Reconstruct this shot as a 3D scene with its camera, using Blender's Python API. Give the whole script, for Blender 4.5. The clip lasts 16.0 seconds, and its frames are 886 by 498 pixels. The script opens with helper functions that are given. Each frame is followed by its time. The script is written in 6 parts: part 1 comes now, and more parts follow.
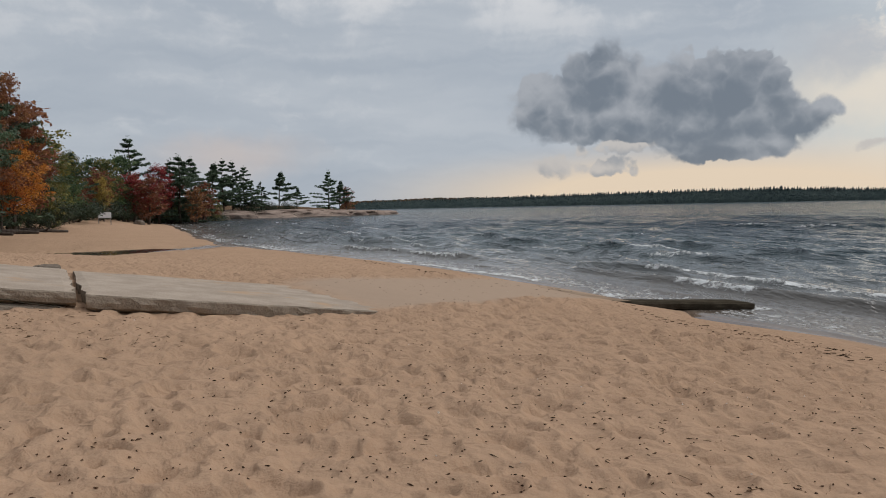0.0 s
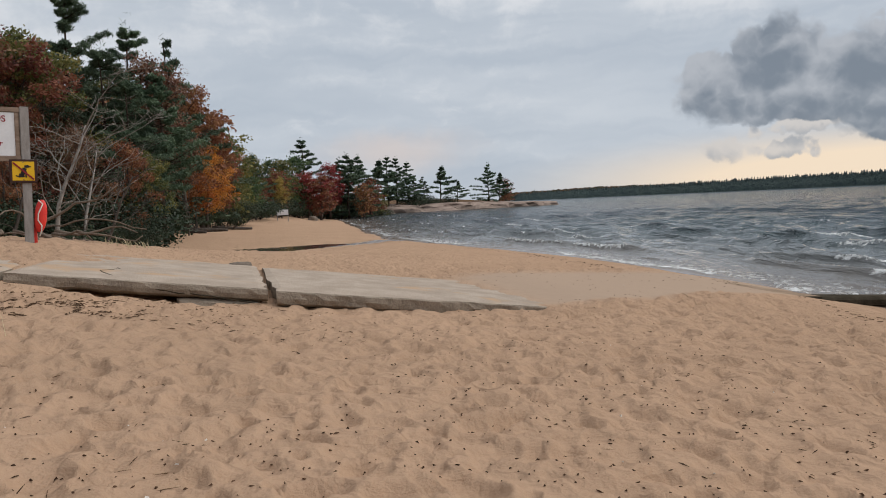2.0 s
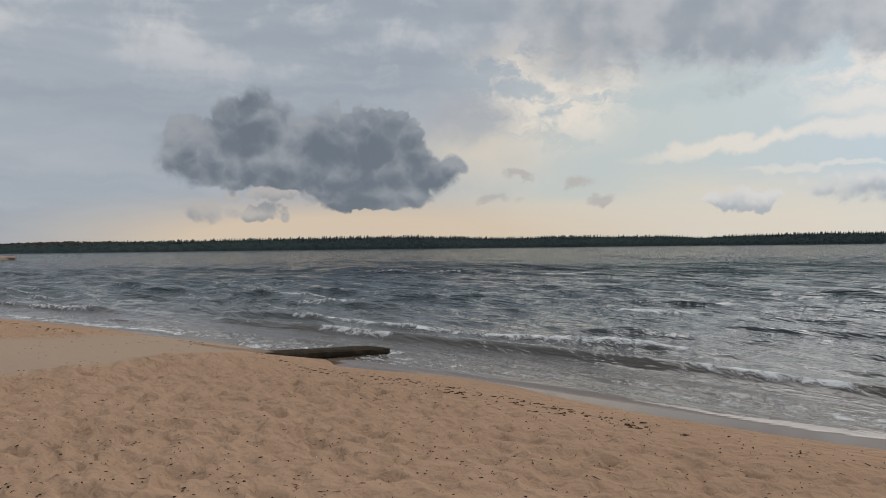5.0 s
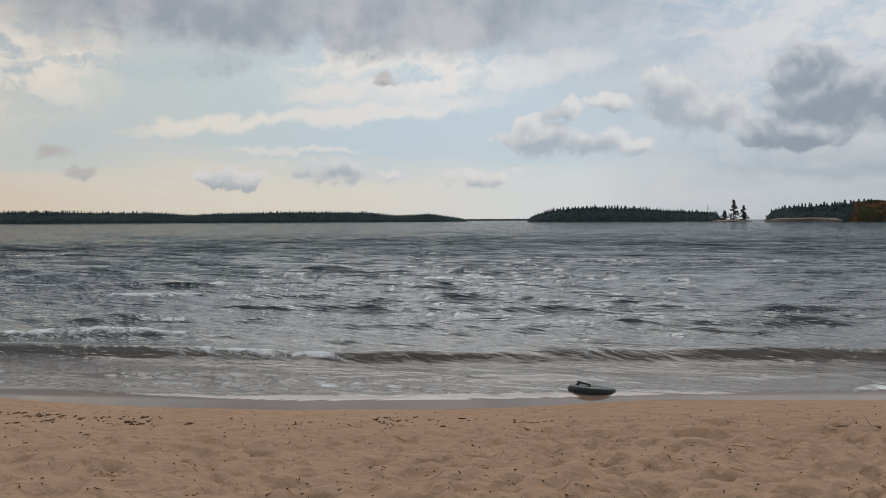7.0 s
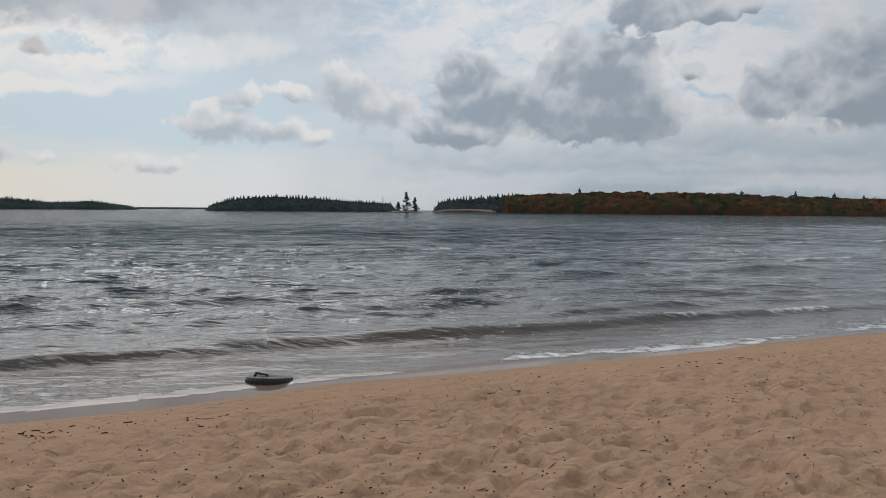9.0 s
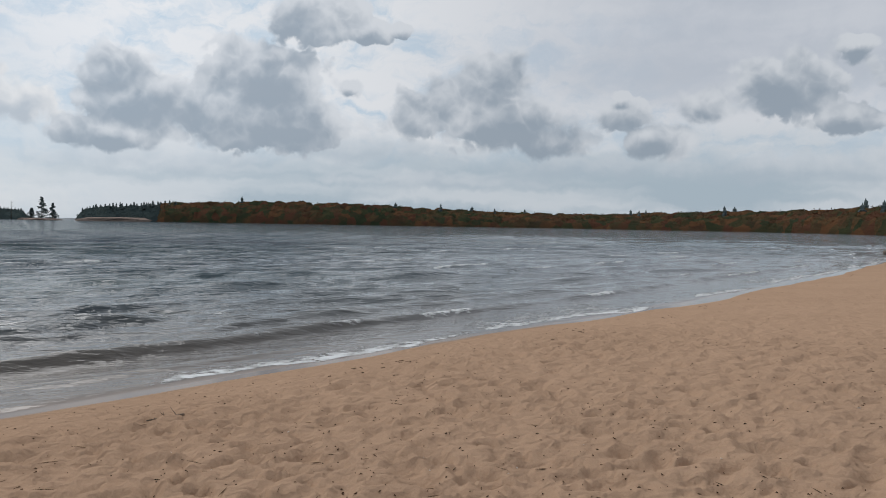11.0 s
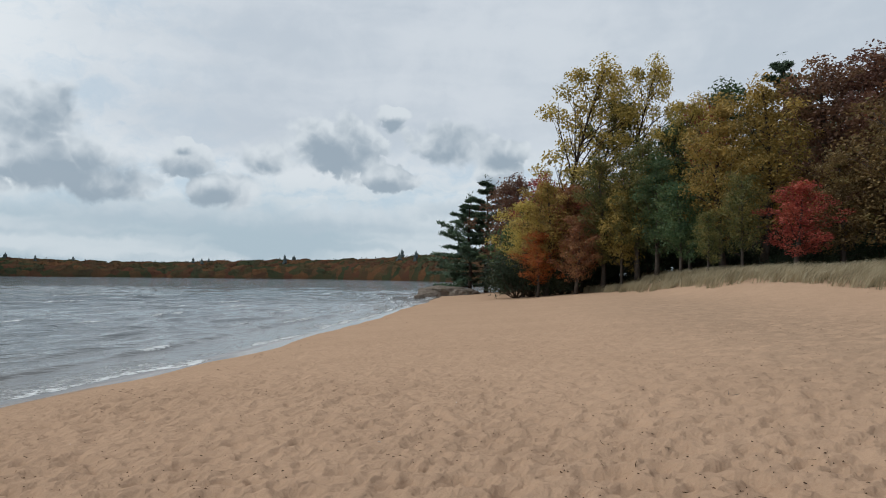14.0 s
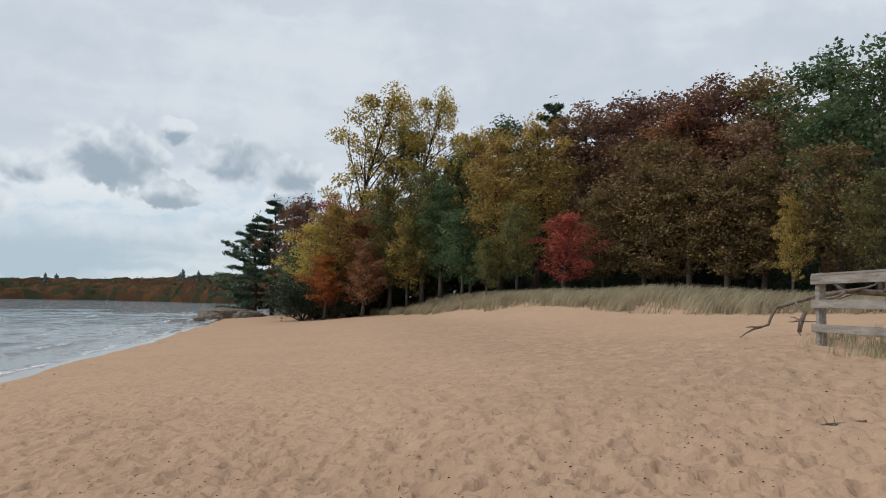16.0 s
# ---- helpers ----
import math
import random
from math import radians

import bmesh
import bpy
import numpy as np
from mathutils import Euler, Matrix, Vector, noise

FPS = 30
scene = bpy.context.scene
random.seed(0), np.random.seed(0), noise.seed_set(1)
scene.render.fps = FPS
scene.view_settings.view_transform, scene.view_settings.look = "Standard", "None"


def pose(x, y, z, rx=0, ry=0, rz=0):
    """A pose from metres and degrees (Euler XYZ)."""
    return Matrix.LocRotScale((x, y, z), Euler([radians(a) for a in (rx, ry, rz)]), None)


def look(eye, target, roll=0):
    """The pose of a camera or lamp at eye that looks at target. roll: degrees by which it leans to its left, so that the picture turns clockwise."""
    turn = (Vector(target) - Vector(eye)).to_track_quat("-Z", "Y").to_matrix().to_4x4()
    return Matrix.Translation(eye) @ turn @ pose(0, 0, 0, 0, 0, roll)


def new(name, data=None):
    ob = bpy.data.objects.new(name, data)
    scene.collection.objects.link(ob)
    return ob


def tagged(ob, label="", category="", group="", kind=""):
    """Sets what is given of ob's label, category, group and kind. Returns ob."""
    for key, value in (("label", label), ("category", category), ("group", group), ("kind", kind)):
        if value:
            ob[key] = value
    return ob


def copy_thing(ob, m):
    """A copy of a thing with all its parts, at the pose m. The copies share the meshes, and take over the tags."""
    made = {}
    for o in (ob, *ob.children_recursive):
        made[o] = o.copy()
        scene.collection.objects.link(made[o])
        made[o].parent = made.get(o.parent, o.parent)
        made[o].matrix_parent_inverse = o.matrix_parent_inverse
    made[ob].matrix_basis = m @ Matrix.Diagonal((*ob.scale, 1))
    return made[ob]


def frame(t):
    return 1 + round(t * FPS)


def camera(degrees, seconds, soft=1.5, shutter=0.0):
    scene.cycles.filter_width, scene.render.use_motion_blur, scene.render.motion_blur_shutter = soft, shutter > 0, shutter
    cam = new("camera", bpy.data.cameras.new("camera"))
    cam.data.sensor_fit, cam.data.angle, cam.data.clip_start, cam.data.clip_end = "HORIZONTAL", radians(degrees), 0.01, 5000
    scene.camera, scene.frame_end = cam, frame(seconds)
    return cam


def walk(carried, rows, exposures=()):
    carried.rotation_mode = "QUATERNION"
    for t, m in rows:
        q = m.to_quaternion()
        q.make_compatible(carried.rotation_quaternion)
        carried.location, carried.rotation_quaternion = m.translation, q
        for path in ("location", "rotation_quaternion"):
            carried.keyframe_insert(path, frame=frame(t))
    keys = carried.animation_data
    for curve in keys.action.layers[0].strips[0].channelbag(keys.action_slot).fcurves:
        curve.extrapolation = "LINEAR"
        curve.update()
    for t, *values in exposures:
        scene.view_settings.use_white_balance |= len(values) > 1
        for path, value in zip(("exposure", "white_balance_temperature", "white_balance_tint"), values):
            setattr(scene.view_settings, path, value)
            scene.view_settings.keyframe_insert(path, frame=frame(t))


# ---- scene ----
EXPOSURES = [(0.0, -0.17, 6500, 10), (1.5, 0.0, 6500, 10), (2.6, 0.14, 6500, 10), (3.5, 0.14, 6500, 10), (4.2, -0.12, 6480, 10), (5.0, -0.40, 6450, 10), (7.5, -0.45, 6420, 10), (10.5, -0.25, 6330, 10), (12.0, -0.12, 6250, 8), (14.0, 0.02, 6200, 6), (16.0, 0.13, 6250, 7)]
cam = camera(61.52, 16.0, soft=1.0)
PATH = [
    (0.0, pose(0.064, 0.044, 1.438, 86.71, 1.06, -4.89)),
    (0.5, pose(0.033, 0.054, 1.439, 86.65, 1.23, -1.76)),
    (1.0, pose(0.001, 0.056, 1.462, 86.33, 1.76, 2.03)),
    (1.5, pose(-0.035, 0.042, 1.496, 86.09, 2.35, 4.86)),
    (2.0, pose(-0.071, 0.034, 1.517, 86.40, 2.54, 7.29)),
    (2.5, pose(-0.076, 0.025, 1.535, 86.63, 3.05, 9.56)),
    (3.0, pose(-0.043, -0.003, 1.558, 87.13, 3.56, 9.74)),
    (3.5, pose(0.002, 0.056, 1.563, 88.23, 3.25, 4.60)),
    (4.0, pose(0.109, 0.023, 1.577, 88.88, 2.26, -5.89)),
    (4.5, pose(0.241, -0.024, 1.587, 89.28, 1.29, -18.89)),
    (5.0, pose(0.163, -0.103, 1.557, 89.83, 0.63, -31.20)),
    (5.2, pose(0.160, -0.101, 1.556, 89.86, 0.73, -36.13)),
    (7.3, pose(0.095, 0.052, 1.686, 87.65, 0.07, -72.86)),
    (7.5, pose(0.090, 0.069, 1.685, 87.63, 0.02, -75.21)),
    (8.0, pose(0.010, 0.016, 1.675, 87.23, 0.06, -80.99)),
    (8.2, pose(0.012, -0.014, 1.680, 86.99, -0.07, -83.53)),
    (10.3, pose(0.257, -0.064, 1.677, 87.82, -0.28, -109.35)),
    (10.5, pose(0.261, -0.049, 1.687, 87.76, -0.35, -112.15)),
    (11.0, pose(0.196, -0.025, 1.706, 88.03, -0.90, -118.65)),
    (11.5, pose(0.115, 0.063, 1.742, 89.22, -1.83, -126.28)),
    (12.0, pose(-0.001, 0.170, 1.803, 90.59, -2.02, -132.11)),
    (12.5, pose(0.009, 0.082, 1.796, 91.27, -1.62, -137.59)),
    (13.0, pose(-0.027, 0.052, 1.811, 91.70, -1.26, -142.55)),
    (13.5, pose(-0.046, -0.013, 1.799, 92.03, -0.99, -146.91)),
    (14.0, pose(-0.086, -0.034, 1.821, 92.13, -0.56, -151.32)),
    (14.5, pose(-0.116, -0.070, 1.826, 92.58, -0.27, -155.78)),
    (15.0, pose(-0.152, -0.101, 1.843, 93.12, -0.34, -159.96)),
    (15.5, pose(-0.200, -0.151, 1.845, 93.53, -0.46, -164.14)),
    (16.0, pose(-0.230, -0.173, 1.841, 94.05, -0.95, -167.42)),
]
walk(cam, PATH, EXPOSURES)

# ---- sky and sun ----
world = bpy.data.worlds.new("sky")
scene.world = world
world.use_nodes = True
WT = world.node_tree
WT.nodes.clear()


def socket(tree, node, index, value):
    if isinstance(value, bpy.types.NodeSocket):
        tree.links.new(value, node.inputs[index])
    elif value is not None:
        node.inputs[index].default_value = value


def op(tree, kind, a, b=None, c=None, clamp=False):
    n = tree.nodes.new("ShaderNodeMath")
    n.operation, n.use_clamp = kind, clamp
    for i, v in enumerate((a, b, c)):
        socket(tree, n, i, v)
    return n.outputs[0]


def vec(tree, kind, a, b=None, out=0):
    n = tree.nodes.new("ShaderNodeVectorMath")
    n.operation = kind
    socket(tree, n, 0, a)
    socket(tree, n, 1, b)
    return n.outputs[out]


def smooth(tree, v, lo, hi, to_lo=0.0, to_hi=1.0):
    n = tree.nodes.new("ShaderNodeMapRange")
    n.interpolation_type = "SMOOTHSTEP"
    for i, x in enumerate((v, lo, hi, to_lo, to_hi)):
        socket(tree, n, i, x)
    return n.outputs[0]


def noise_tex(tree, v, scale, detail=4.0, rough=0.55, distortion=0.0, color=False):
    n = tree.nodes.new("ShaderNodeTexNoise")
    socket(tree, n, "Vector", v)
    n.inputs["Scale"].default_value = scale
    n.inputs["Detail"].default_value = detail
    n.inputs["Roughness"].default_value = rough
    n.inputs["Distortion"].default_value = distortion
    return n.outputs["Color" if color else "Fac"]


def blend(tree, fac, a, b, mode="MIX"):
    n = tree.nodes.new("ShaderNodeMix")
    n.data_type, n.blend_type = "RGBA", mode
    socket(tree, n, 0, fac)
    for i, v in ((6, a), (7, b)):
        if isinstance(v, tuple):
            v = (*v[:3], 1.0)
        socket(tree, n, i, v)
    return n.outputs[2]


SUN_AZ, SUN_EL, ZENITH = 68.0, 48.0, 0.88


def build_sky():
    t = WT
    co = t.nodes.new("ShaderNodeTexCoord").outputs["Generated"]
    way = vec(t, "NORMALIZE", co)
    sep = t.nodes.new("ShaderNodeSeparateXYZ")
    t.links.new(way, sep.inputs[0])
    # bearing, cut behind the beach so that the south reads 90 to 270
    az = op(t, "ADD", op(t, "MULTIPLY", op(t, "ARCTAN2", op(t, "MULTIPLY", sep.outputs[1], -1.0), sep.outputs[0]), 57.2958), 90.0)
    el = op(t, "MULTIPLY", op(t, "ARCSINE", sep.outputs[2]), 57.2958)
    comb = t.nodes.new("ShaderNodeCombineXYZ")
    t.links.new(az, comb.inputs[0])
    t.links.new(el, comb.inputs[1])
    flat = comb.outputs[0]

    def plus(*values):
        total = values[0]
        for v in values[1:]:
            total = op(t, "ADD", total, v)
        return total

    def times(a, b):
        return op(t, "MULTIPLY", a, b)

    def hump(a0, e0, wa, we, at=None):
        d = vec(t, "MULTIPLY", vec(t, "SUBTRACT", at or flat, (a0, e0, 0)), (1 / wa, 1 / we, 1))
        return smooth(t, vec(t, "LENGTH", d, None, 1), 1.0, 0.0)

    def gain(v, k):
        return op(t, "MULTIPLY", v, k, None, True)

    warp = vec(t, "SUBTRACT", noise_tex(t, way, 15.0, 5, 0.6, 0.0, True), (0.5, 0.5, 0.5))
    bent_flat = vec(t, "ADD", flat, vec(t, "MULTIPLY", warp, (5.0, 2.4, 0)))
    frayed = vec(t, "ADD", flat, vec(t, "MULTIPLY", vec(t, "SUBTRACT", noise_tex(t, way, 26.0, 4, 0.55, 0.0, True), (0.5, 0.5, 0.5)), (4.0, 2.2, 0)))

    def streak_at(a0, e0, a1, e1, thick):
        """A long soft streak of cloud between two places."""
        length, tilt = math.hypot(a1 - a0, e1 - e0), math.atan2(e1 - e0, a1 - a0)
        d = vec(t, "SUBTRACT", frayed, ((a0 + a1) / 2, (e0 + e1) / 2, 0))
        u = times(vec(t, "DOT_PRODUCT", d, (math.cos(tilt), math.sin(tilt), 0), 1), 2.0 / length)
        v = times(vec(t, "DOT_PRODUCT", d, (-math.sin(tilt), math.cos(tilt), 0), 1), 1.0 / thick)
        r = op(t, "SQRT", plus(times(u, u), times(v, v)))
        return smooth(t, r, 1.05, 0.35)

    # the high sheet: long soft streaks
    streak = noise_tex(t, vec(t, "MULTIPLY", bent_flat, (0.030, 0.21, 1)), 1.0, 4, 0.55, 0.2)
    bands = noise_tex(t, vec(t, "MULTIPLY", bent_flat, (0.055, 0.36, 1)), 1.0, 3, 0.5, 0.0)
    lumps = noise_tex(t, way, 11.0, 6, 0.58, 0.3)
    dapple = noise_tex(t, vec(t, "MULTIPLY", frayed, (0.26, 0.52, 1)), 1.0, 4, 0.6, 0.4)
    sheet = blend(t, smooth(t, streak, 0.34, 0.66), (0.43, 0.485, 0.555), (0.54, 0.585, 0.64))
    sheet = blend(t, times(smooth(t, el, 9.0, 17.0), smooth(t, plus(times(streak, 0.5), times(lumps, 0.5)), 0.47, 0.62)), sheet, (0.76, 0.77, 0.79))
    sheet = blend(t, times(smooth(t, plus(times(streak, 0.6), times(dapple, 0.4)), 0.50, 0.66), smooth(t, az, 8.0, -6.0, 0.0, 0.6)), sheet, (0.68, 0.70, 0.73))
    veil = smooth(t, plus(times(streak, 0.4), times(dapple, 0.6)), 0.36, 0.56)
    thin = blend(t, veil, (0.53, 0.64, 0.74), (0.80, 0.805, 0.815))
    thin = blend(t, times(smooth(t, az, 108.0, 140.0), smooth(t, el, 5.0, 11.0)), thin, blend(t, smooth(t, plus(times(streak, 0.6), times(lumps, 0.4)), 0.38, 0.60), (0.545, 0.580, 0.635), (0.650, 0.670, 0.710)))
    low = blend(t, smooth(t, bands, 0.40, 0.62), (0.43, 0.51, 0.57), (0.62, 0.66, 0.695))
    thin = blend(t, times(smooth(t, el, 8.5, 3.0), smooth(t, az, 76.0, 100.0)), thin, low)
    base = blend(t, smooth(t, az, 72.0, 98.0), sheet, thin)
    # the opening in the west: cream near the horizon, pale blue above
    opening = gain(hump(59.0, 3.0, 40.0, 17.0, bent_flat), 2.2)
    blue = blend(t, smooth(t, az, 46.0, 66.0), (0.66, 0.715, 0.70), (0.60, 0.70, 0.76))
    clear_low = blend(t, smooth(t, plus(el, times(op(t, "SUBTRACT", bands, 0.5), 5.0)), 6.0, 2.0), blue, blend(t, smooth(t, az, 56.0, 78.0), (0.84, 0.775, 0.665), (0.76, 0.775, 0.765)))
    base = blend(t, opening, base, clear_low)
    mottled = smooth(t, plus(times(dapple, 0.6), times(lumps, 0.4)), 0.42, 0.54)
    white = blend(t, smooth(t, az, 48.0, 70.0), (0.93, 0.855, 0.755), (0.86, 0.84, 0.815))
    base = blend(t, times(gain(hump(66.0, 11.2, 13.0, 3.6, frayed), 1.7), mottled), base, white)
    base = blend(t, times(gain(hump(39.5, 11.6, 9.0, 6.0, frayed), 1.7), mottled), base, (0.95, 0.88, 0.78))
    base = blend(t, times(hump(34.0, 7.0, 9.0, 4.0, frayed), 0.8), base, (0.88, 0.79, 0.67))
    for a0, e0, a1, e1, thick, share in ((44.5, 6.2, 60.0, 7.9, 0.75, 0.85), (52.0, 7.3, 76.0, 9.0, 0.85, 0.85), (55.0, 8.9, 68.0, 10.4, 1.2, 0.7), (52.0, 5.2, 60.0, 5.4, 0.35, 0.5), (57.0, 5.4, 64.0, 5.3, 0.28, 0.55), (70.0, 10.2, 84.0, 12.6, 1.3, 0.6)):
        base = blend(t, times(streak_at(a0, e0, a1, e1, thick), share), base, white)
    base = blend(t, times(streak_at(44.0, 10.2, 57.0, 11.6, 1.1), 0.7), base, (0.575, 0.665, 0.685))
    base = blend(t, gain(hump(24.0, 0.6, 30.0, 4.4), 1.5), base, (0.86, 0.71, 0.545))
    base = blend(t, times(hump(-11.0, 4.0, 9.0, 2.4, frayed), 0.6), base, (0.68, 0.58, 0.53))
    # the ragged grey bank above the opening
    ragged = plus(el, times(op(t, "SUBTRACT", lumps, 0.5), 11.0), times(op(t, "SUBTRACT", streak, 0.5), 7.0), times(op(t, "SUBTRACT", dapple, 0.5), 4.0))
    bank = times(smooth(t, ragged, 11.8, 14.6), gain(hump(58.0, 20.0, 31.0, 19.0), 2.5))
    grey = blend(t, smooth(t, noise_tex(t, way, 14.0, 4, 0.5), 0.36, 0.66), (0.36, 0.40, 0.45), (0.56, 0.575, 0.60))
    base = blend(t, times(bank, 0.92), base, grey)
    base = blend(t, times(gain(hump(33.0, 10.0, 5.5, 2.6, frayed), 1.4), 0.7), base, (0.50, 0.52, 0.56))

    # heaped clouds: (azimuth, elevation, half width, half height) in degrees
    dark = [(17.2, 8.9, 3.5, 2.5), (13.2, 7.1, 2.9, 2.1), (22.4, 8.0, 3.0, 2.5), (26.4, 7.8, 2.8, 2.6), (19.0, 6.3, 7.0, 1.9), (26.0, 5.8, 5.2, 1.9), (25.6, 4.2, 5.0, 1.2), (30.2, 5.6, 1.9, 1.3), (31.9, 6.1, 1.1, 0.95)]
    wisps = [(14.0, 2.7, 1.7, 0.75), (17.0, 2.6, 2.0, 0.65), (18.5, 4.1, 2.6, 0.6), (36.7, 5.4, 1.2, 0.42), (41.8, 4.8, 1.5, 0.6), (35.2, 3.6, 1.3, 0.45), (64.9, 10.5, 1.0, 0.5), (43.5, 3.3, 1.6, 0.4)]
    pale = [(60.9, 3.8, 2.6, 0.85), (65.0, 3.5, 1.2, 0.5), (53.0, 3.1, 2.8, 0.7), (76.0, 6.5, 2.7, 1.1), (80.8, 5.8, 2.6, 1.1), (78.3, 8.4, 1.4, 1.0), (82.0, 8.8, 2.2, 0.7), (85.6, 9.2, 2.3, 1.3), (88.6, 7.5, 2.9, 1.8), (84.0, 5.4, 1.6, 0.7), (72.0, 3.2, 2.4, 0.7)]
    heaps = [(95.0, 10.2, 2.8, 1.6), (97.0, 8.3, 4.4, 2.2), (104.9, 10.6, 4.5, 2.5), (102.5, 7.6, 5.4, 2.4), (107.4, 7.2, 4.0, 2.0), (94.6, 5.9, 3.4, 1.2), (109.0, 14.9, 3.5, 1.7), (112.6, 14.2, 2.4, 0.85), (115.6, 14.3, 0.9, 0.6),
             (122.2, 10.8, 3.1, 2.1), (119.4, 9.0, 3.6, 2.0), (123.5, 7.6, 5.0, 1.9), (127.0, 6.2, 3.2, 1.2), (116.8, 7.8, 2.6, 1.4), (131.9, 8.2, 2.2, 1.2), (132.0, 9.6, 0.8, 0.45), (143.0, 9.9, 3.8, 2.2), (138.0, 8.6, 1.9, 1.2),
             (134.8, 6.3, 2.6, 1.2), (146.9, 7.4, 2.2, 1.0), (152.2, 10.1, 3.5, 1.6), (155.4, 8.0, 1.9, 0.9), (156.0, 9.5, 2.2, 0.9), (147.4, 12.2, 1.0, 0.5), (111.8, 10.0, 0.9, 0.6)]
    shelf = [(112.0, 5.6, 7.0, 1.1), (97.0, 4.2, 10.0, 1.0), (129.0, 4.4, 9.0, 1.0), (143.0, 4.2, 10.0, 1.1), (119.0, 3.2, 10.0, 0.7), (152.0, 5.2, 5.0, 0.9)]
    curl = vec(t, "MULTIPLY", vec(t, "SUBTRACT", noise_tex(t, way, 40.0, 3, 0.5, 0.0, True), (0.5, 0.5, 0.5)), (0.02, 0.02, 0.02))

    def billows(at):
        """Rounded bulges with creases between them, at three sizes."""
        total = None
        for scale, share in ((20.0, 0.58), (44.0, 0.30), (95.0, 0.12)):
            v = times(op(t, "ABSOLUTE", op(t, "SUBTRACT", times(noise_tex(t, at, scale, 0.0, 0.5), 2.0), 1.0)), share)
            total = v if total is None else plus(total, v)
        return total

    curled = vec(t, "ADD", way, curl)
    bulge = billows(curled)
    relief = op(t, "SUBTRACT", bulge, billows(vec(t, "ADD", curled, (0.004, 0.0, 0.012))))
    mass = noise_tex(t, way, 13.0, 2, 0.5)
    softness = smooth(t, noise_tex(t, way, 9.0, 1, 0.5), 0.40, 0.62)

    ruffled = vec(t, "ADD", vec(t, "MULTIPLY", flat, (0.5, 0.5, 0)), vec(t, "MULTIPLY", frayed, (0.5, 0.5, 0)))
    raised = vec(t, "ADD", ruffled, (0.25, 0.75, 0))
    mid = noise_tex(t, way, 30.0, 3, 0.5)

    def heap(blobs, rough, at):
        field = None
        for a0, e0, wa, we in blobs:
            d = vec(t, "MULTIPLY", vec(t, "SUBTRACT", at, (a0, e0, 0)), (0.84 / wa, 0.82 / we, 1))
            v = op(t, "SUBTRACT", 1.0, vec(t, "LENGTH", d, None, 1))
            field = v if field is None else op(t, "SMOOTH_MAX", field, v, 0.28)
        return plus(field, times(op(t, "SUBTRACT", bulge, 0.20), rough))

    for blobs, core, rim, edge, loose, rough, most in ((shelf, (0.46, 0.525, 0.585), (0.60, 0.64, 0.68), 0.5, 0.4, 1.3, 0.65), (pale, (0.46, 0.505, 0.555), (0.82, 0.805, 0.79), 0.30, 0.45, 1.5, 0.9), (heaps, (0.325, 0.380, 0.440), (0.690, 0.710, 0.735), 0.16, 0.28, 1.0, 0.95),
                                                 (wisps, (0.36, 0.38, 0.41), (0.60, 0.57, 0.545), 0.30, 0.4, 1.5, 0.9), (dark, (0.185, 0.220, 0.268), (0.43, 0.455, 0.495), 0.12, 0.26, 0.9, 0.97)):
        field = heap(blobs, rough, frayed if blobs in (pale, wisps) else ruffled)
        slope = op(t, "SUBTRACT", field, heap(blobs, rough, raised))
        n = t.nodes.new("ShaderNodeMapRange")
        n.interpolation_type = "SMOOTHSTEP"
        for i, x in enumerate((field, 0.0, plus(edge, times(softness, loose)), 0.0, most)):
            socket(t, n, i, x)
        bright = smooth(t, plus(op(t, "SUBTRACT", 0.62, times(field, 0.55)), times(slope, 0.85), times(relief, 1.1), times(op(t, "SUBTRACT", mass, 0.5), 1.5), times(op(t, "SUBTRACT", mid, 0.5), 0.55)), 0.0, 1.0)
        base = blend(t, n.outputs[0], base, blend(t, bright, core, rim))

    # brighter where the sun stands behind the cloud
    base = blend(t, 1.0, base, op(t, "ADD", 1.0, times(hump(77.0, 17.0, 56.0, 36.0), 0.24)), "MULTIPLY")
    # a full overcast above the picture
    lift = smooth(t, el, 20.0, 60.0, 1.0, ZENITH)
    base = blend(t, 1.0, base, lift, "MULTIPLY")
    base = blend(t, smooth(t, el, 17.0, 34.0), base, blend(t, 1.0, base, (1.0, 1.0, 1.02), "MULTIPLY"))
    base = blend(t, smooth(t, el, -0.4, -2.0), base, (0.14, 0.14, 0.13))

    clear = t.nodes.new("ShaderNodeTexSky")
    clear.sky_type, clear.sun_disc = "NISHITA", False
    clear.sun_elevation, clear.sun_rotation = radians(SUN_EL), radians(SUN_AZ)
    thinned = blend(t, 1.0, clear.outputs[0], (0.06, 0.06, 0.06), "MULTIPLY")
    bg = t.nodes.new("ShaderNodeBackground")
    t.links.new(blend(t, 0.97, thinned, base), bg.inputs[0])
    out = t.nodes.new("ShaderNodeOutputWorld")
    t.links.new(bg.outputs[0], out.inputs[0])


build_sky()
sun = new("sun", bpy.data.lights.new("sun", "SUN"))
sun.data.energy, sun.data.angle, sun.data.color = 1.95, radians(56), (1.0, 0.97, 0.93)
sun.matrix_world = look((60 * math.sin(radians(SUN_AZ)), 60 * math.cos(radians(SUN_AZ)), 60 * math.tan(radians(SUN_EL))), (0, 0, 0))

# ---- materials ----
def material(name):
    m = bpy.data.materials.new(name)
    m.use_nodes = True
    t = m.node_tree
    bsdf = t.nodes["Principled BSDF"]
    return m, t, bsdf


def where(t):
    return t.nodes.new("ShaderNodeTexCoord").outputs["Object"]


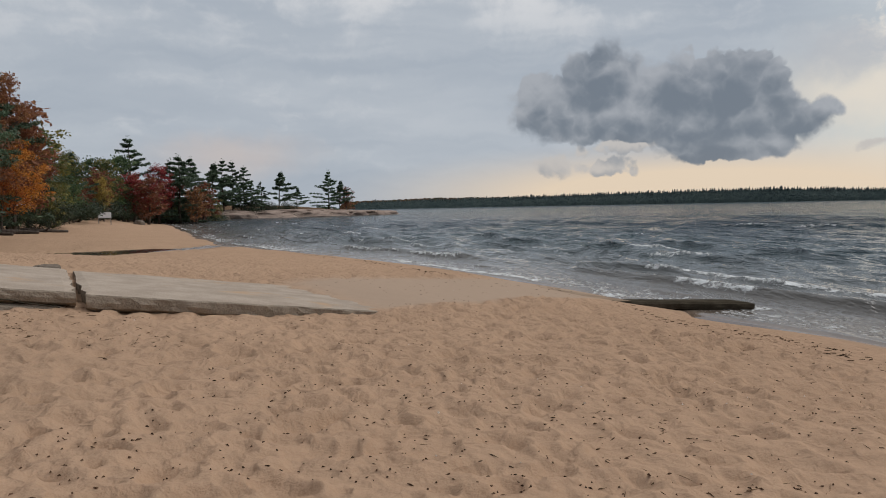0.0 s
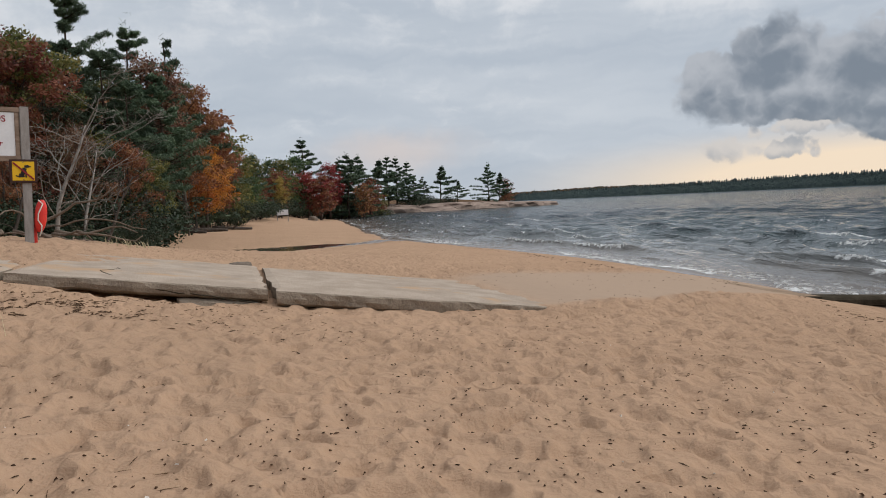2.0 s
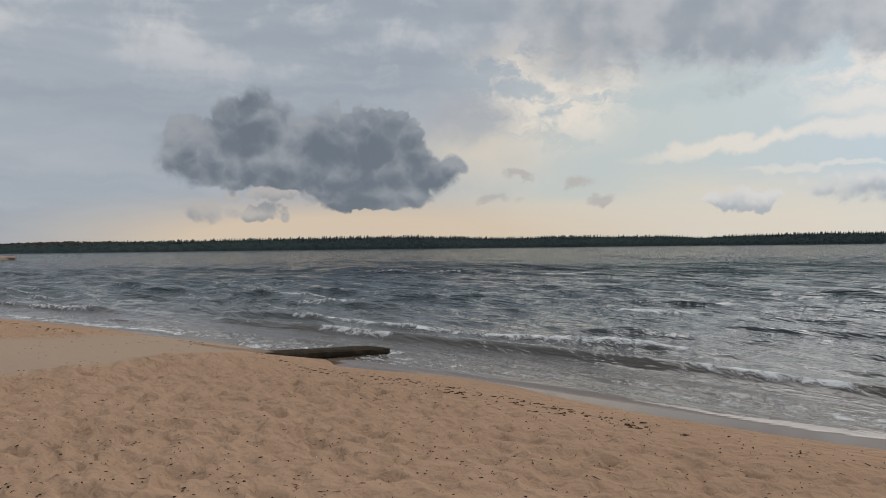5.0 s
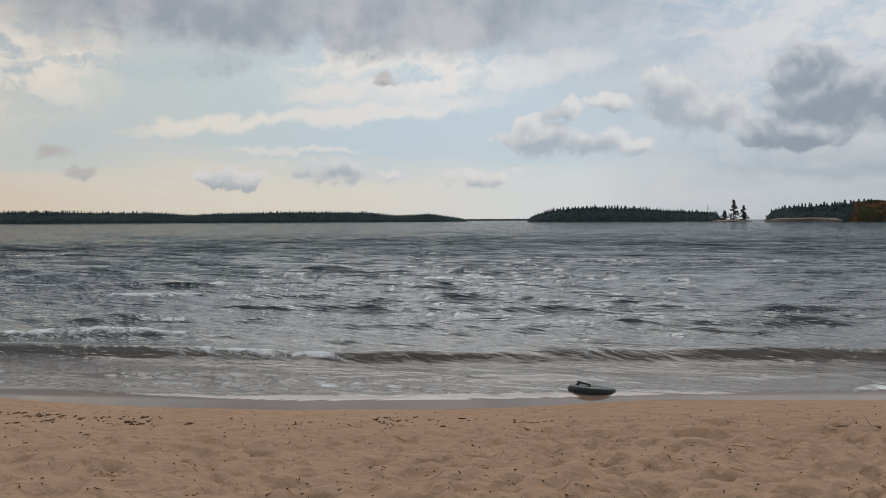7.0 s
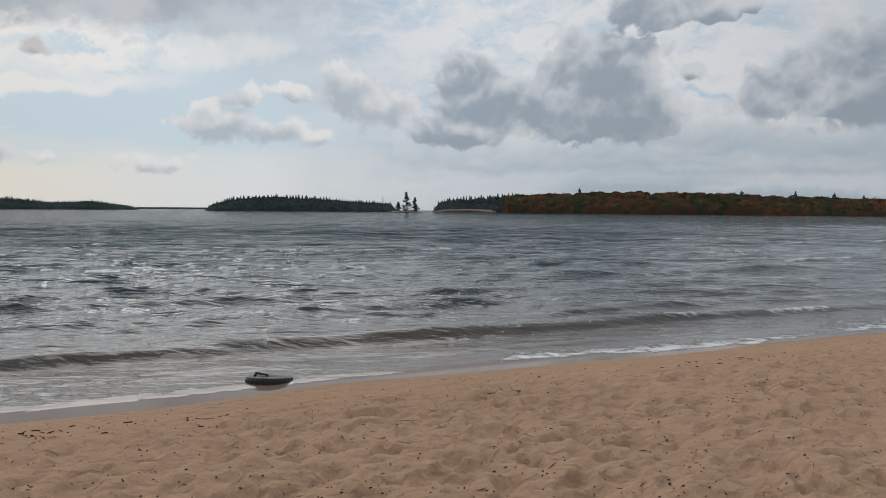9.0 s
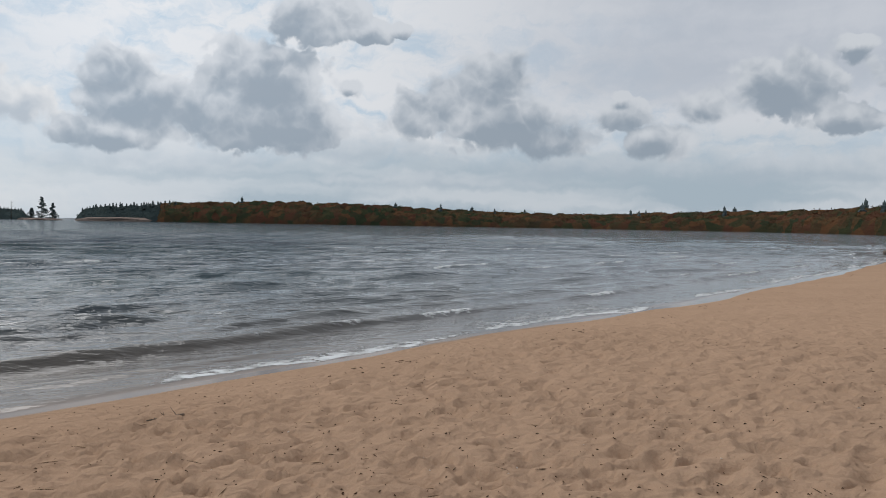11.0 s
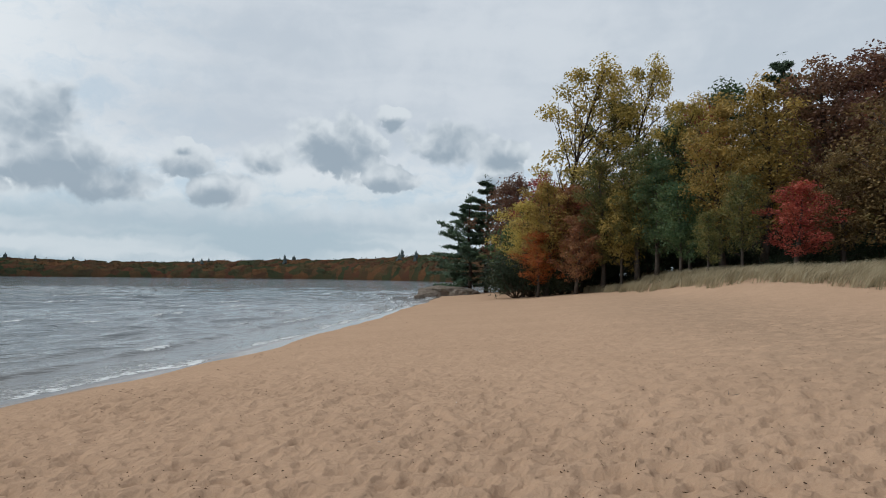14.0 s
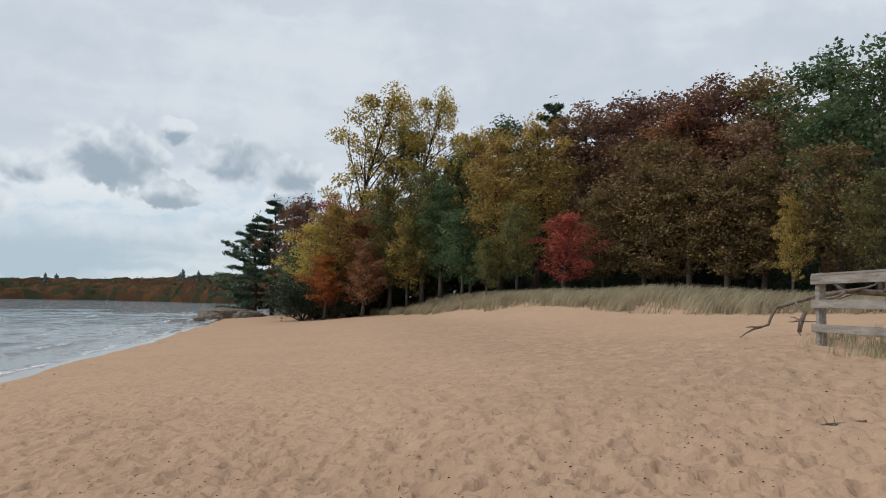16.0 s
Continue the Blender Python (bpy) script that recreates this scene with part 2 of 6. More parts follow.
def spot(t):
    return t.nodes.new("ShaderNodeNewGeometry").outputs["Position"]


def attr(t, name):
    n = t.nodes.new("ShaderNodeAttribute")
    n.attribute_name = name
    return n.outputs["Fac"]


def bump(t, bsdf, height, strength, distance):
    n = t.nodes.new("ShaderNodeBump")
    n.inputs["Strength"].default_value, n.inputs["Distance"].default_value = strength, distance
    t.links.new(height, n.inputs["Height"])
    t.links.new(n.outputs[0], bsdf.inputs["Normal"])


def grainy(name, a, b, scale, rough=0.8, fine=6.0, relief=0.4, depth=0.01, third=None, stretch=(1, 1, 1), metal=0.0):
    """Two colours mottled at two scales, with a fine relief."""
    m, t, bsdf = material(name)
    co = vec(t, "MULTIPLY", where(t), stretch)
    n1 = noise_tex(t, co, scale, 5, 0.6)
    n2 = noise_tex(t, co, scale * fine, 4, 0.65)
    mix = smooth(t, op(t, "ADD", op(t, "MULTIPLY", n1, 0.6), op(t, "MULTIPLY", n2, 0.4)), 0.35, 0.65)
    col = blend(t, mix, a, b)
    if third:
        col = blend(t, smooth(t, noise_tex(t, co, scale * 0.4, 3, 0.7), 0.56, 0.70), col, third)
    t.links.new(col, bsdf.inputs["Base Color"])
    bsdf.inputs["Roughness"].default_value = rough
    bsdf.inputs["Metallic"].default_value = metal
    bsdf.inputs["Specular IOR Level"].default_value = 0.0 if rough > 0.79 else 0.3
    bump(t, bsdf, op(t, "ADD", n1, op(t, "MULTIPLY", n2, 0.6)), relief, depth)
    return m


def leafy(name, *colours, through_light=0.35, rough=0.6, patch_scale=0.75, patch_share=0.58):
    """Leaves that differ one by one, with some light passing through."""
    m, t, bsdf = material(name)
    ramp = t.nodes.new("ShaderNodeValToRGB")
    geo = t.nodes.new("ShaderNodeNewGeometry")
    info = t.nodes.new("ShaderNodeObjectInfo")
    pick = geo.outputs["Random Per Island"]
    patch = noise_tex(t, where(t), patch_scale, 2, 0.5)
    pick = op(t, "ADD", op(t, "MULTIPLY", pick, 1 - patch_share), op(t, "MULTIPLY", smooth(t, patch, 0.3, 0.7), patch_share))
    t.links.new(pick, ramp.inputs[0])
    els = ramp.color_ramp.elements
    while len(els) < len(colours):
        els.new(0.5)
    for i, c in enumerate(colours):
        els[i].position = i / (len(colours) - 1)
        els[i].color = (*c, 1)
    hue = t.nodes.new("ShaderNodeHueSaturation")
    t.links.new(ramp.outputs[0], hue.inputs["Color"])
    t.links.new(op(t, "ADD", 1.05, op(t, "MULTIPLY", info.outputs["Random"], 0.5)), hue.inputs["Value"])
    t.links.new(op(t, "ADD", 0.488, op(t, "MULTIPLY", info.outputs["Random"], 0.024)), hue.inputs["Hue"])
    t.links.new(hue.outputs[0], bsdf.inputs["Base Color"])
    bsdf.inputs["Roughness"].default_value = rough
    bsdf.inputs["Specular IOR Level"].default_value = 0.3
    tl = t.nodes.new("ShaderNodeBsdfTranslucent")
    t.links.new(hue.outputs[0], tl.inputs[0])
    mix = t.nodes.new("ShaderNodeMixShader")
    mix.inputs[0].default_value = through_light
    t.links.new(bsdf.outputs[0], mix.inputs[1])
    t.links.new(tl.outputs[0], mix.inputs[2])
    t.links.new(mix.outputs[0], t.nodes["Material Output"].inputs[0])
    return m


def sand_material():
    m, t, bsdf = material("sand")
    co = spot(t)
    broad = noise_tex(t, co, 0.35, 4, 0.6)
    mid = noise_tex(t, co, 2.6, 5, 0.6)
    fine = noise_tex(t, co, 60.0, 3, 0.7)
    speck = noise_tex(t, co, 190.0, 2, 0.6)
    col = blend(t, smooth(t, broad, 0.35, 0.65), (0.418, 0.273, 0.180), (0.388, 0.252, 0.165))
    col = blend(t, smooth(t, mid, 0.40, 0.75, 0.0, 0.5), col, (0.345, 0.222, 0.144))
    col = blend(t, smooth(t, fine, 0.30, 0.75, 0.0, 0.40), col, (0.465, 0.335, 0.230))
    col = blend(t, smooth(t, speck, 0.60, 0.74, 0.0, 0.45), col, (0.20, 0.125, 0.080))
    grey = op(t, "MULTIPLY", attr(t, "grey"), smooth(t, mid, 0.30, 0.62))
    col = blend(t, grey, col, (0.27, 0.19, 0.130))
    packed = attr(t, "packed")
    col = blend(t, op(t, "MULTIPLY", packed, 0.8), col, (0.375, 0.285, 0.215))
    litter = op(t, "MULTIPLY", attr(t, "litter"), smooth(t, noise_tex(t, co, 5.0, 5, 0.7), 0.25, 0.55))
    col = blend(t, litter, col, (0.085, 0.055, 0.035))
    wet = attr(t, "wet")
    col = blend(t, wet, col, (0.165, 0.112, 0.076))
    t.links.new(col, bsdf.inputs["Base Color"])
    t.links.new(smooth(t, wet, 0.3, 1.0, 0.9, 0.25), bsdf.inputs["Roughness"])
    t.links.new(smooth(t, wet, 0.2, 1.0, 0.0, 0.5), bsdf.inputs["Specular IOR Level"])
    scuff = noise_tex(t, vec(t, "MULTIPLY", co, (1.15, 0.9, 0.3)), 6.5, 2, 0.5, 0.3)
    hollow = op(t, "ABSOLUTE", op(t, "SUBTRACT", op(t, "MULTIPLY", noise_tex(t, vec(t, "MULTIPLY", co, (1.0, 1.1, 0.3)), 4.2, 1, 0.4, 0.5), 2.0), 1.0))
    small = noise_tex(t, vec(t, "MULTIPLY", co, (1.1, 1.0, 0.3)), 21.0, 3, 0.55)
    rip = op(t, "ADD", op(t, "ADD", op(t, "MULTIPLY", scuff, 0.42), op(t, "MULTIPLY", hollow, -0.28)), op(t, "MULTIPLY", small, 0.05))
    dryness = op(t, "SUBTRACT", 1.0, op(t, "MAXIMUM", smooth(t, wet, 0.0, 0.5), op(t, "MULTIPLY", packed, 0.9)))
    bump(t, bsdf, op(t, "MULTIPLY", op(t, "ADD", rip, op(t, "MULTIPLY", fine, 0.08)), op(t, "MULTIPLY", dryness, attr(t, "trodden"))), 0.9, 0.14)
    return m


def water_material():
    m, t, bsdf = material("lake_water")
    co = spot(t)
    shallow, film = attr(t, "shallow"), attr(t, "film")
    offing = op(t, "MAXIMUM", op(t, "SUBTRACT", attr(t, "offing"), op(t, "MULTIPLY", attr(t, "calm_sheen"), 0.75)), 0.25)
    deep = blend(t, smooth(t, noise_tex(t, vec(t, "MULTIPLY", co, (0.03, 0.01, 1)), 1.0, 3), 0.35, 0.65), (0.026, 0.045, 0.062), (0.034, 0.065, 0.074))
    body = blend(t, shallow, deep, (0.150, 0.118, 0.092))
    # sky reflection on the southern water, painted as a paler body colour
    body = blend(t, op(t, "MULTIPLY", attr(t, "calm_sheen"), 0.5), body, (0.090, 0.098, 0.100))
    body = blend(t, film, body, (0.175, 0.125, 0.092))
    foam = attr(t, "foam")
    lace = noise_tex(t, vec(t, "MULTIPLY", co, (1.0, 0.5, 1.0)), 6.0, 6, 0.66, 0.8)
    white = smooth(t, op(t, "ADD", foam, op(t, "MULTIPLY", op(t, "SUBTRACT", lace, 0.5), 1.9)), 0.42, 0.85)
    col = blend(t, white, body, (0.70, 0.71, 0.70))
    t.links.new(col, bsdf.inputs["Base Color"])
    t.links.new(op(t, "MAXIMUM", smooth(t, white, 0.0, 1.0, 0.05, 0.7), smooth(t, offing, 0.25, 1.25, 0.04, 0.12)), bsdf.inputs["Roughness"])
    t.links.new(smooth(t, offing, 0.25, 1.25, 1.33, 1.11), bsdf.inputs["IOR"])

    def ridged(v, scale, detail, rough):
        n = noise_tex(t, v, scale, detail, rough, 0.3)
        return op(t, "SUBTRACT", 1.0, op(t, "ABSOLUTE", op(t, "SUBTRACT", op(t, "MULTIPLY", n, 2.0), 1.0)))

    ripple = ridged(vec(t, "MULTIPLY", co, (1.0, 0.40, 1.0)), 4.2, 3, 0.55)
    chop = ridged(vec(t, "MULTIPLY", co, (1.0, 0.26, 1.0)), 1.25, 4, 0.55)
    swell = ridged(vec(t, "MULTIPLY", co, (0.30, 0.075, 1.0)), 1.0, 6, 0.62)
    away = op(t, "SUBTRACT", offing, 0.25)
    calm = op(t, "MULTIPLY", op(t, "MULTIPLY", op(t, "SUBTRACT", 1.0, op(t, "MULTIPLY", shallow, 0.85)), op(t, "SUBTRACT", 1.0, film)), op(t, "SUBTRACT", 1.0, op(t, "MULTIPLY", attr(t, "calm_sheen"), 0.45)))
    h = op(t, "ADD", op(t, "MULTIPLY", ripple, 0.055), op(t, "MULTIPLY", chop, 0.22))
    h = op(t, "ADD", op(t, "MULTIPLY", h, calm), op(t, "MULTIPLY", op(t, "MULTIPLY", swell, 4.5), away))
    t.links.new(smooth(t, offing, 0.25, 1.25, 0.5, 0.35), bsdf.inputs["Specular IOR Level"])
    bump(t, bsdf, op(t, "ADD", h, op(t, "MULTIPLY", white, 0.03)), 0.9, 1.0)
    return m


SAND, WATER = sand_material(), water_material()
CONCRETE = grainy("weathered_concrete", (0.325, 0.265, 0.212), (0.435, 0.360, 0.292), 2.0, 0.85, 22, 0.7, 0.025, (0.44, 0.305, 0.200))
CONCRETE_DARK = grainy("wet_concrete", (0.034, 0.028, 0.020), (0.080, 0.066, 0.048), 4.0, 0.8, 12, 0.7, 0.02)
CONCRETE_WET = grainy("sandy_wet_concrete", (0.235, 0.170, 0.120), (0.33, 0.245, 0.175), 3.0, 0.85, 12, 0.5, 0.02)
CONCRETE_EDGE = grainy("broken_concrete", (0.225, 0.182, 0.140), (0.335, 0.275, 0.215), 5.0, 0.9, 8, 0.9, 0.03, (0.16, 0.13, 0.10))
GRANITE = grainy("pink_granite", (0.22, 0.165, 0.135), (0.36, 0.285, 0.24), 0.5, 0.85, 9, 0.9, 0.10, (0.10, 0.078, 0.062), stretch=(1, 1, 5))
STONE = grainy("grey_stone", (0.13, 0.105, 0.085), (0.23, 0.19, 0.155), 2.0, 0.85, 9, 0.7, 0.03, (0.13, 0.11, 0.08))
BARK = grainy("grey_bark", (0.062, 0.050, 0.042), (0.125, 0.105, 0.090), 1.6, 0.9, 8, 0.9, 0.03, stretch=(4, 4, 1))
BARK_DARK = grainy("dark_bark", (0.050, 0.038, 0.030), (0.095, 0.072, 0.056), 1.6, 0.9, 8, 0.9, 0.03, stretch=(4, 4, 1))
BARK_PALE = grainy("bleached_wood", (0.19, 0.17, 0.15), (0.32, 0.295, 0.265), 2.5, 0.85, 8, 0.6, 0.02, stretch=(3, 3, 1))
DRIFT = grainy("driftwood", (0.115, 0.088, 0.068), (0.22, 0.175, 0.14), 3.0, 0.85, 8, 0.7, 0.02, stretch=(3, 3, 1))
TIMBER = grainy("weathered_timber", (0.20, 0.175, 0.150), (0.36, 0.325, 0.285), 2.5, 0.85, 10, 0.8, 0.012, (0.15, 0.125, 0.105), stretch=(1, 6, 6))
FRAME_WOOD = grainy("sign_timber", (0.19, 0.135, 0.10), (0.30, 0.225, 0.175), 3.0, 0.8, 9, 0.4, 0.01, stretch=(1, 1, 5))
POST_WOOD = grainy("grey_post_timber", (0.24, 0.215, 0.20), (0.34, 0.315, 0.295), 3.0, 0.85, 9, 0.4, 0.01, stretch=(5, 5, 1))
WHITE = grainy("white_sign_paint", (0.68, 0.68, 0.69), (0.76, 0.76, 0.77), 2.0, 0.5, 10, 0.05, 0.002)
MAROON = grainy("dark_red_lettering", (0.22, 0.012, 0.025), (0.26, 0.018, 0.03), 3.0, 0.5, 6, 0.05, 0.002)
BLACK = grainy("black_paint", (0.018, 0.014, 0.014), (0.030, 0.025, 0.022), 3.0, 0.5, 6, 0.05, 0.002)
YELLOW = grainy("yellow_sign_paint", (0.72, 0.42, 0.012), (0.80, 0.48, 0.02), 3.0, 0.5, 6, 0.05, 0.002)
BROWN = grainy("dark_brown_paint", (0.045, 0.018, 0.014), (0.06, 0.026, 0.02), 3.0, 0.5, 6, 0.05, 0.002)
RED_PLASTIC = grainy("red_plastic", (0.60, 0.03, 0.025), (0.70, 0.05, 0.035), 4.0, 0.4, 6, 0.05, 0.002)
ROPE = grainy("white_rope", (0.60, 0.56, 0.50), (0.75, 0.71, 0.65), 30.0, 0.9, 4, 0.4, 0.003)
RUBBER = grainy("black_rubber", (0.012, 0.012, 0.013), (0.026, 0.025, 0.025), 8.0, 0.45, 6, 0.4, 0.006)
CLAPBOARD = grainy("grey_cabin_boards", (0.22, 0.24, 0.27), (0.30, 0.32, 0.35), 3.0, 0.8, 9, 0.2, 0.01)
DARK_GLASS = grainy("dark_window", (0.012, 0.014, 0.016), (0.02, 0.022, 0.025), 3.0, 0.15, 6, 0.02, 0.002)
GRASS = leafy("dune_grass", (0.18, 0.155, 0.090), (0.30, 0.262, 0.160), (0.44, 0.385, 0.255), through_light=0.3)
DEBRIS = leafy("beach_litter", (0.018, 0.012, 0.009), (0.052, 0.031, 0.019), (0.110, 0.064, 0.038), through_light=0.0, rough=0.9)
DEBRIS.node_tree.nodes["Principled BSDF"].inputs["Specular IOR Level"].default_value = 0.0
PEBBLES = leafy("pale_chips", (0.45, 0.38, 0.30), (0.70, 0.66, 0.60), through_light=0.0)
LEAF = {
    "gold": leafy("golden_leaves", (0.135, 0.116, 0.036), (0.275, 0.208, 0.055), (0.450, 0.325, 0.080), (0.200, 0.180, 0.055)),
    "oak": leafy("brown_oak_leaves", (0.070, 0.056, 0.030), (0.135, 0.090, 0.040), (0.205, 0.135, 0.052), (0.115, 0.112, 0.044)),
    "olive": leafy("olive_leaves", (0.050, 0.064, 0.024), (0.090, 0.100, 0.034), (0.160, 0.140, 0.044), (0.20, 0.140, 0.042)),
    "green": leafy("green_leaves", (0.030, 0.056, 0.028), (0.055, 0.092, 0.042), (0.090, 0.125, 0.052), (0.13, 0.14, 0.055)),
    "rust": leafy("rust_leaves", (0.085, 0.035, 0.024), (0.165, 0.062, 0.036), (0.245, 0.105, 0.048), (0.12, 0.088, 0.042)),
    "maroon": leafy("maroon_leaves", (0.075, 0.040, 0.031), (0.130, 0.066, 0.045), (0.190, 0.100, 0.058), (0.110, 0.095, 0.046)),
    "red": leafy("red_leaves", (0.13, 0.022, 0.022), (0.25, 0.040, 0.040), (0.33, 0.070, 0.055), (0.20, 0.050, 0.030)),
    "orange": leafy("orange_leaves", (0.20, 0.070, 0.018), (0.35, 0.110, 0.022), (0.46, 0.18, 0.04), (0.28, 0.16, 0.05)),
    # near-black: the deep shade of the understory is put into the leaf colour
    "shade_shrub": leafy("shaded_shrub_leaves", (0.010, 0.018, 0.010), (0.020, 0.032, 0.016), (0.038, 0.048, 0.022), through_light=0.15),
    "pine": leafy("pine_needles", (0.036, 0.060, 0.038), (0.064, 0.096, 0.056), (0.098, 0.134, 0.074), through_light=0.15),
}

# ---- the land and the lake ----
LAKE_Z = -0.65
SHORE = np.array([(-500, 700), (-150, 330), (-30, 262), (-4, 242), (3, 226), (-3, 212), (-18, 196), (-36, 182), (-46, 166), (-45, 145), (-34, 124), (-20.7, 82),
                  (-14.4, 60.7), (-9.3, 46.5), (-6.4, 40.7), (-2.9, 35), (0.6, 29), (2.5, 24), (3.8, 20.6), (4.8, 17.6), (6.0, 13), (7.0, 10.4), (7.75, 7.6), (8.4, 5.2),
                  (9.3, 3.0), (10.3, 0.8), (11.6, -2.6), (13.2, -7), (15, -12.3), (17.3, -18.5), (20.8, -27), (26, -39.5), (36.5, -63.2), (44, -79),
                  (49, -92), (47, -108), (38, -140), (30, -220), (60, -400)], float)


def lattice(ix, iy, seed):
    h = (ix.astype(np.int64) * 374761393 + iy.astype(np.int64) * 668265263 + seed * 1442695041) & 0xFFFFFFFF
    h = ((h ^ (h >> 13)) * 1274126177) & 0xFFFFFFFF
    return ((h ^ (h >> 16)) & 0xFFFF) / 65535.0


def rough2(x, y, seed=0):
    """Smooth random heights, 0 to 1, one metre apart."""
    ix, iy = np.floor(x), np.floor(y)
    u, v = x - ix, y - iy
    u, v = u * u * u * (u * (6 * u - 15) + 10), v * v * v * (v * (6 * v - 15) + 10)
    a, b = lattice(ix, iy, seed), lattice(ix + 1, iy, seed)
    c, d = lattice(ix, iy + 1, seed), lattice(ix + 1, iy + 1, seed)
    return (a * (1 - u) + b * u) * (1 - v) + (c * (1 - u) + d * u) * v


def fractal(x, y, scale, octaves=4, gain=0.5, seed=0):
    total, amp, norm = 0.0, 1.0, 0.0
    for i in range(octaves):
        total = total + amp * rough2(x / scale + 17.3 * i, y / scale - 9.1 * i, seed + i)
        norm, amp, scale = norm + amp, amp * gain, scale / 2.03
    return total / norm


def along(px, py, line):
    """Distance from points to a broken line."""
    best = np.full(np.shape(px), 1e9)
    for (ax, ay), (bx, by) in zip(line[:-1], line[1:]):
        dx, dy = bx - ax, by - ay
        u = np.clip(((px - ax) * dx + (py - ay) * dy) / (dx * dx + dy * dy), 0, 1)
        best = np.minimum(best, np.hypot(px - ax - u * dx, py - ay - u * dy))
    return best


def inland(x, y):
    """Metres from the water's edge, positive on land."""
    d = along(x, y, SHORE)
    edge = np.interp(-y, -SHORE[:, 1], SHORE[:, 0])
    return np.where(x < edge, d, -d)


def step(v, lo, hi):
    u = np.clip((v - lo) / (hi - lo), 0, 1)
    return u * u * (3 - 2 * u)


def mound(x, y, cx, cy, r, h):
    return h * np.exp(-((x - cx) ** 2 + (y - cy) ** 2) / (r * r))


STREAM = np.array([(-30, 27), (-21, 30), (-16.5, 31.5), (-12.5, 33), (-10, 36), (-8.8, 40), (-8.5, 45), (-7, 48)], float)
RAMP_O, RAMP_U, RAMP_N = np.array((-3.8, 9.9)), np.array((0.919, 0.394)), np.array((-0.394, 0.919))


def ground(x, y, small=True):
    """Height of the land and of the lake's bed."""
    x, y = np.asarray(x, float), np.asarray(y, float)
    s = inland(x, y) + 0.9 * (fractal(x, y, 5.0, 2, 0.5, 3) - 0.5)
    z = np.interp(s, (-60, -12, 0, 9.3, 20, 27, 40, 120, 400), (-4.0, -1.6, LAKE_Z, 0.0, 1.05, 1.75, 2.2, 3.5, 9.0))
    north = step(y, 14, 40)
    z = z - north * 0.45 * step(s, 8, 20)
    z = z + 1.25 * step(y, 44, 125) * step(s, 3, 14) * step(y, 330, 200)
    z = z + mound(x, y, -8.5, 9.2, 4.2, 0.42) + mound(x, y, -4.0, -15.0, 6.0, 0.29) + mound(x, y, -10.5, 14, 3.5, 0.30) + mound(x, y, -14, 17, 5, 0.25)
    # sand blown over the middle of the ramp
    k = (x - RAMP_O[0]) * RAMP_U[0] + (y - RAMP_O[1]) * RAMP_U[1]
    w = (x - RAMP_O[0]) * RAMP_N[0] + (y - RAMP_O[1]) * RAMP_N[1]
    z = z + 0.18 * step(k, 3.0, 5.5) * step(k, 11.0, 8.8) * step(w, -1.2, 0.4) * step(w, 7.0, 5.0)
    z = z - 0.24 * np.exp(-((w - 0.22) / 0.42) ** 2) * step(k, -3.6, -2.6) * step(k, -0.3, -1.2) - 0.20 * np.exp(-((w - 1.0) / 0.6) ** 2) * step(k, 8.9, 9.6)
    # grassy fore-dune in the south
    dune = step(y, -30, -42) * step(s, 17, 21) * step(s, 33, 25)
    z = z + dune * (0.45 + 0.5 * fractal(x, y, 7.0, 3, 0.5, 11))
    # stream bed
    ds = along(x, y, STREAM)
    z = z - 0.42 * np.exp(-(ds / 7.0) ** 2) * step(s, 5.0, 11.0) * step(y, 50, 42)
    bed = np.interp(ds, (0, 2.3, 6.0), (-0.47, -0.40, 0.75)) - 0.06 * step(y, 38, 46)
    z = np.where((ds < 6.0) & (s > 2.0), np.minimum(z, bed + 0.15 * (fractal(x, y, 2.0, 2, 0.5, 8) - 0.5)), z)
    if small:
        dry = step(s, 0.7, 2.6) * step(np.hypot(x, y), 90, 30)
        dry = dry * (1 - 0.94 * packed_sand(x, y)) * trodden(x, y)
        wx, wy = x + 0.22 * fractal(x, y, 0.5, 2, 0.5, 21), y + 0.22 * fractal(x, y, 0.5, 2, 0.5, 22)
        z = z + dry * (dimples(wx, wy) + 0.050 * (fractal(wx, wy, 0.32, 2, 0.5, 5) - 0.5) + 0.042 + 0.05 * (fractal(x, y, 1.7, 2, 0.5, 14) - 0.5))
    return z


def trodden(x, y):
    """How much the dry sand is dimpled by feet: less in the wind-smoothed south."""
    return (0.85 + 0.65 * fractal(x, y, 3.5, 2, 0.5, 19)) * (1 - 0.38 * step(y, -5, -16)) * (1 - 0.3 * step(np.hypot(x, y), 14, 30))


def packed_sand(x, y):
    """Where sand lies thin and smooth over the buried middle of the ramp."""
    k = (x - RAMP_O[0]) * RAMP_U[0] + (y - RAMP_O[1]) * RAMP_U[1]
    w = (x - RAMP_O[0]) * RAMP_N[0] + (y - RAMP_O[1]) * RAMP_N[1]
    return step(k, 3.4, 4.6) * step(k, 12.5, 11.0) * step(w + 0.43 * (k - 9.37) * step(k, 6.0, 8.0), -0.1, 0.3) * step(w, 5.2, 4.2)


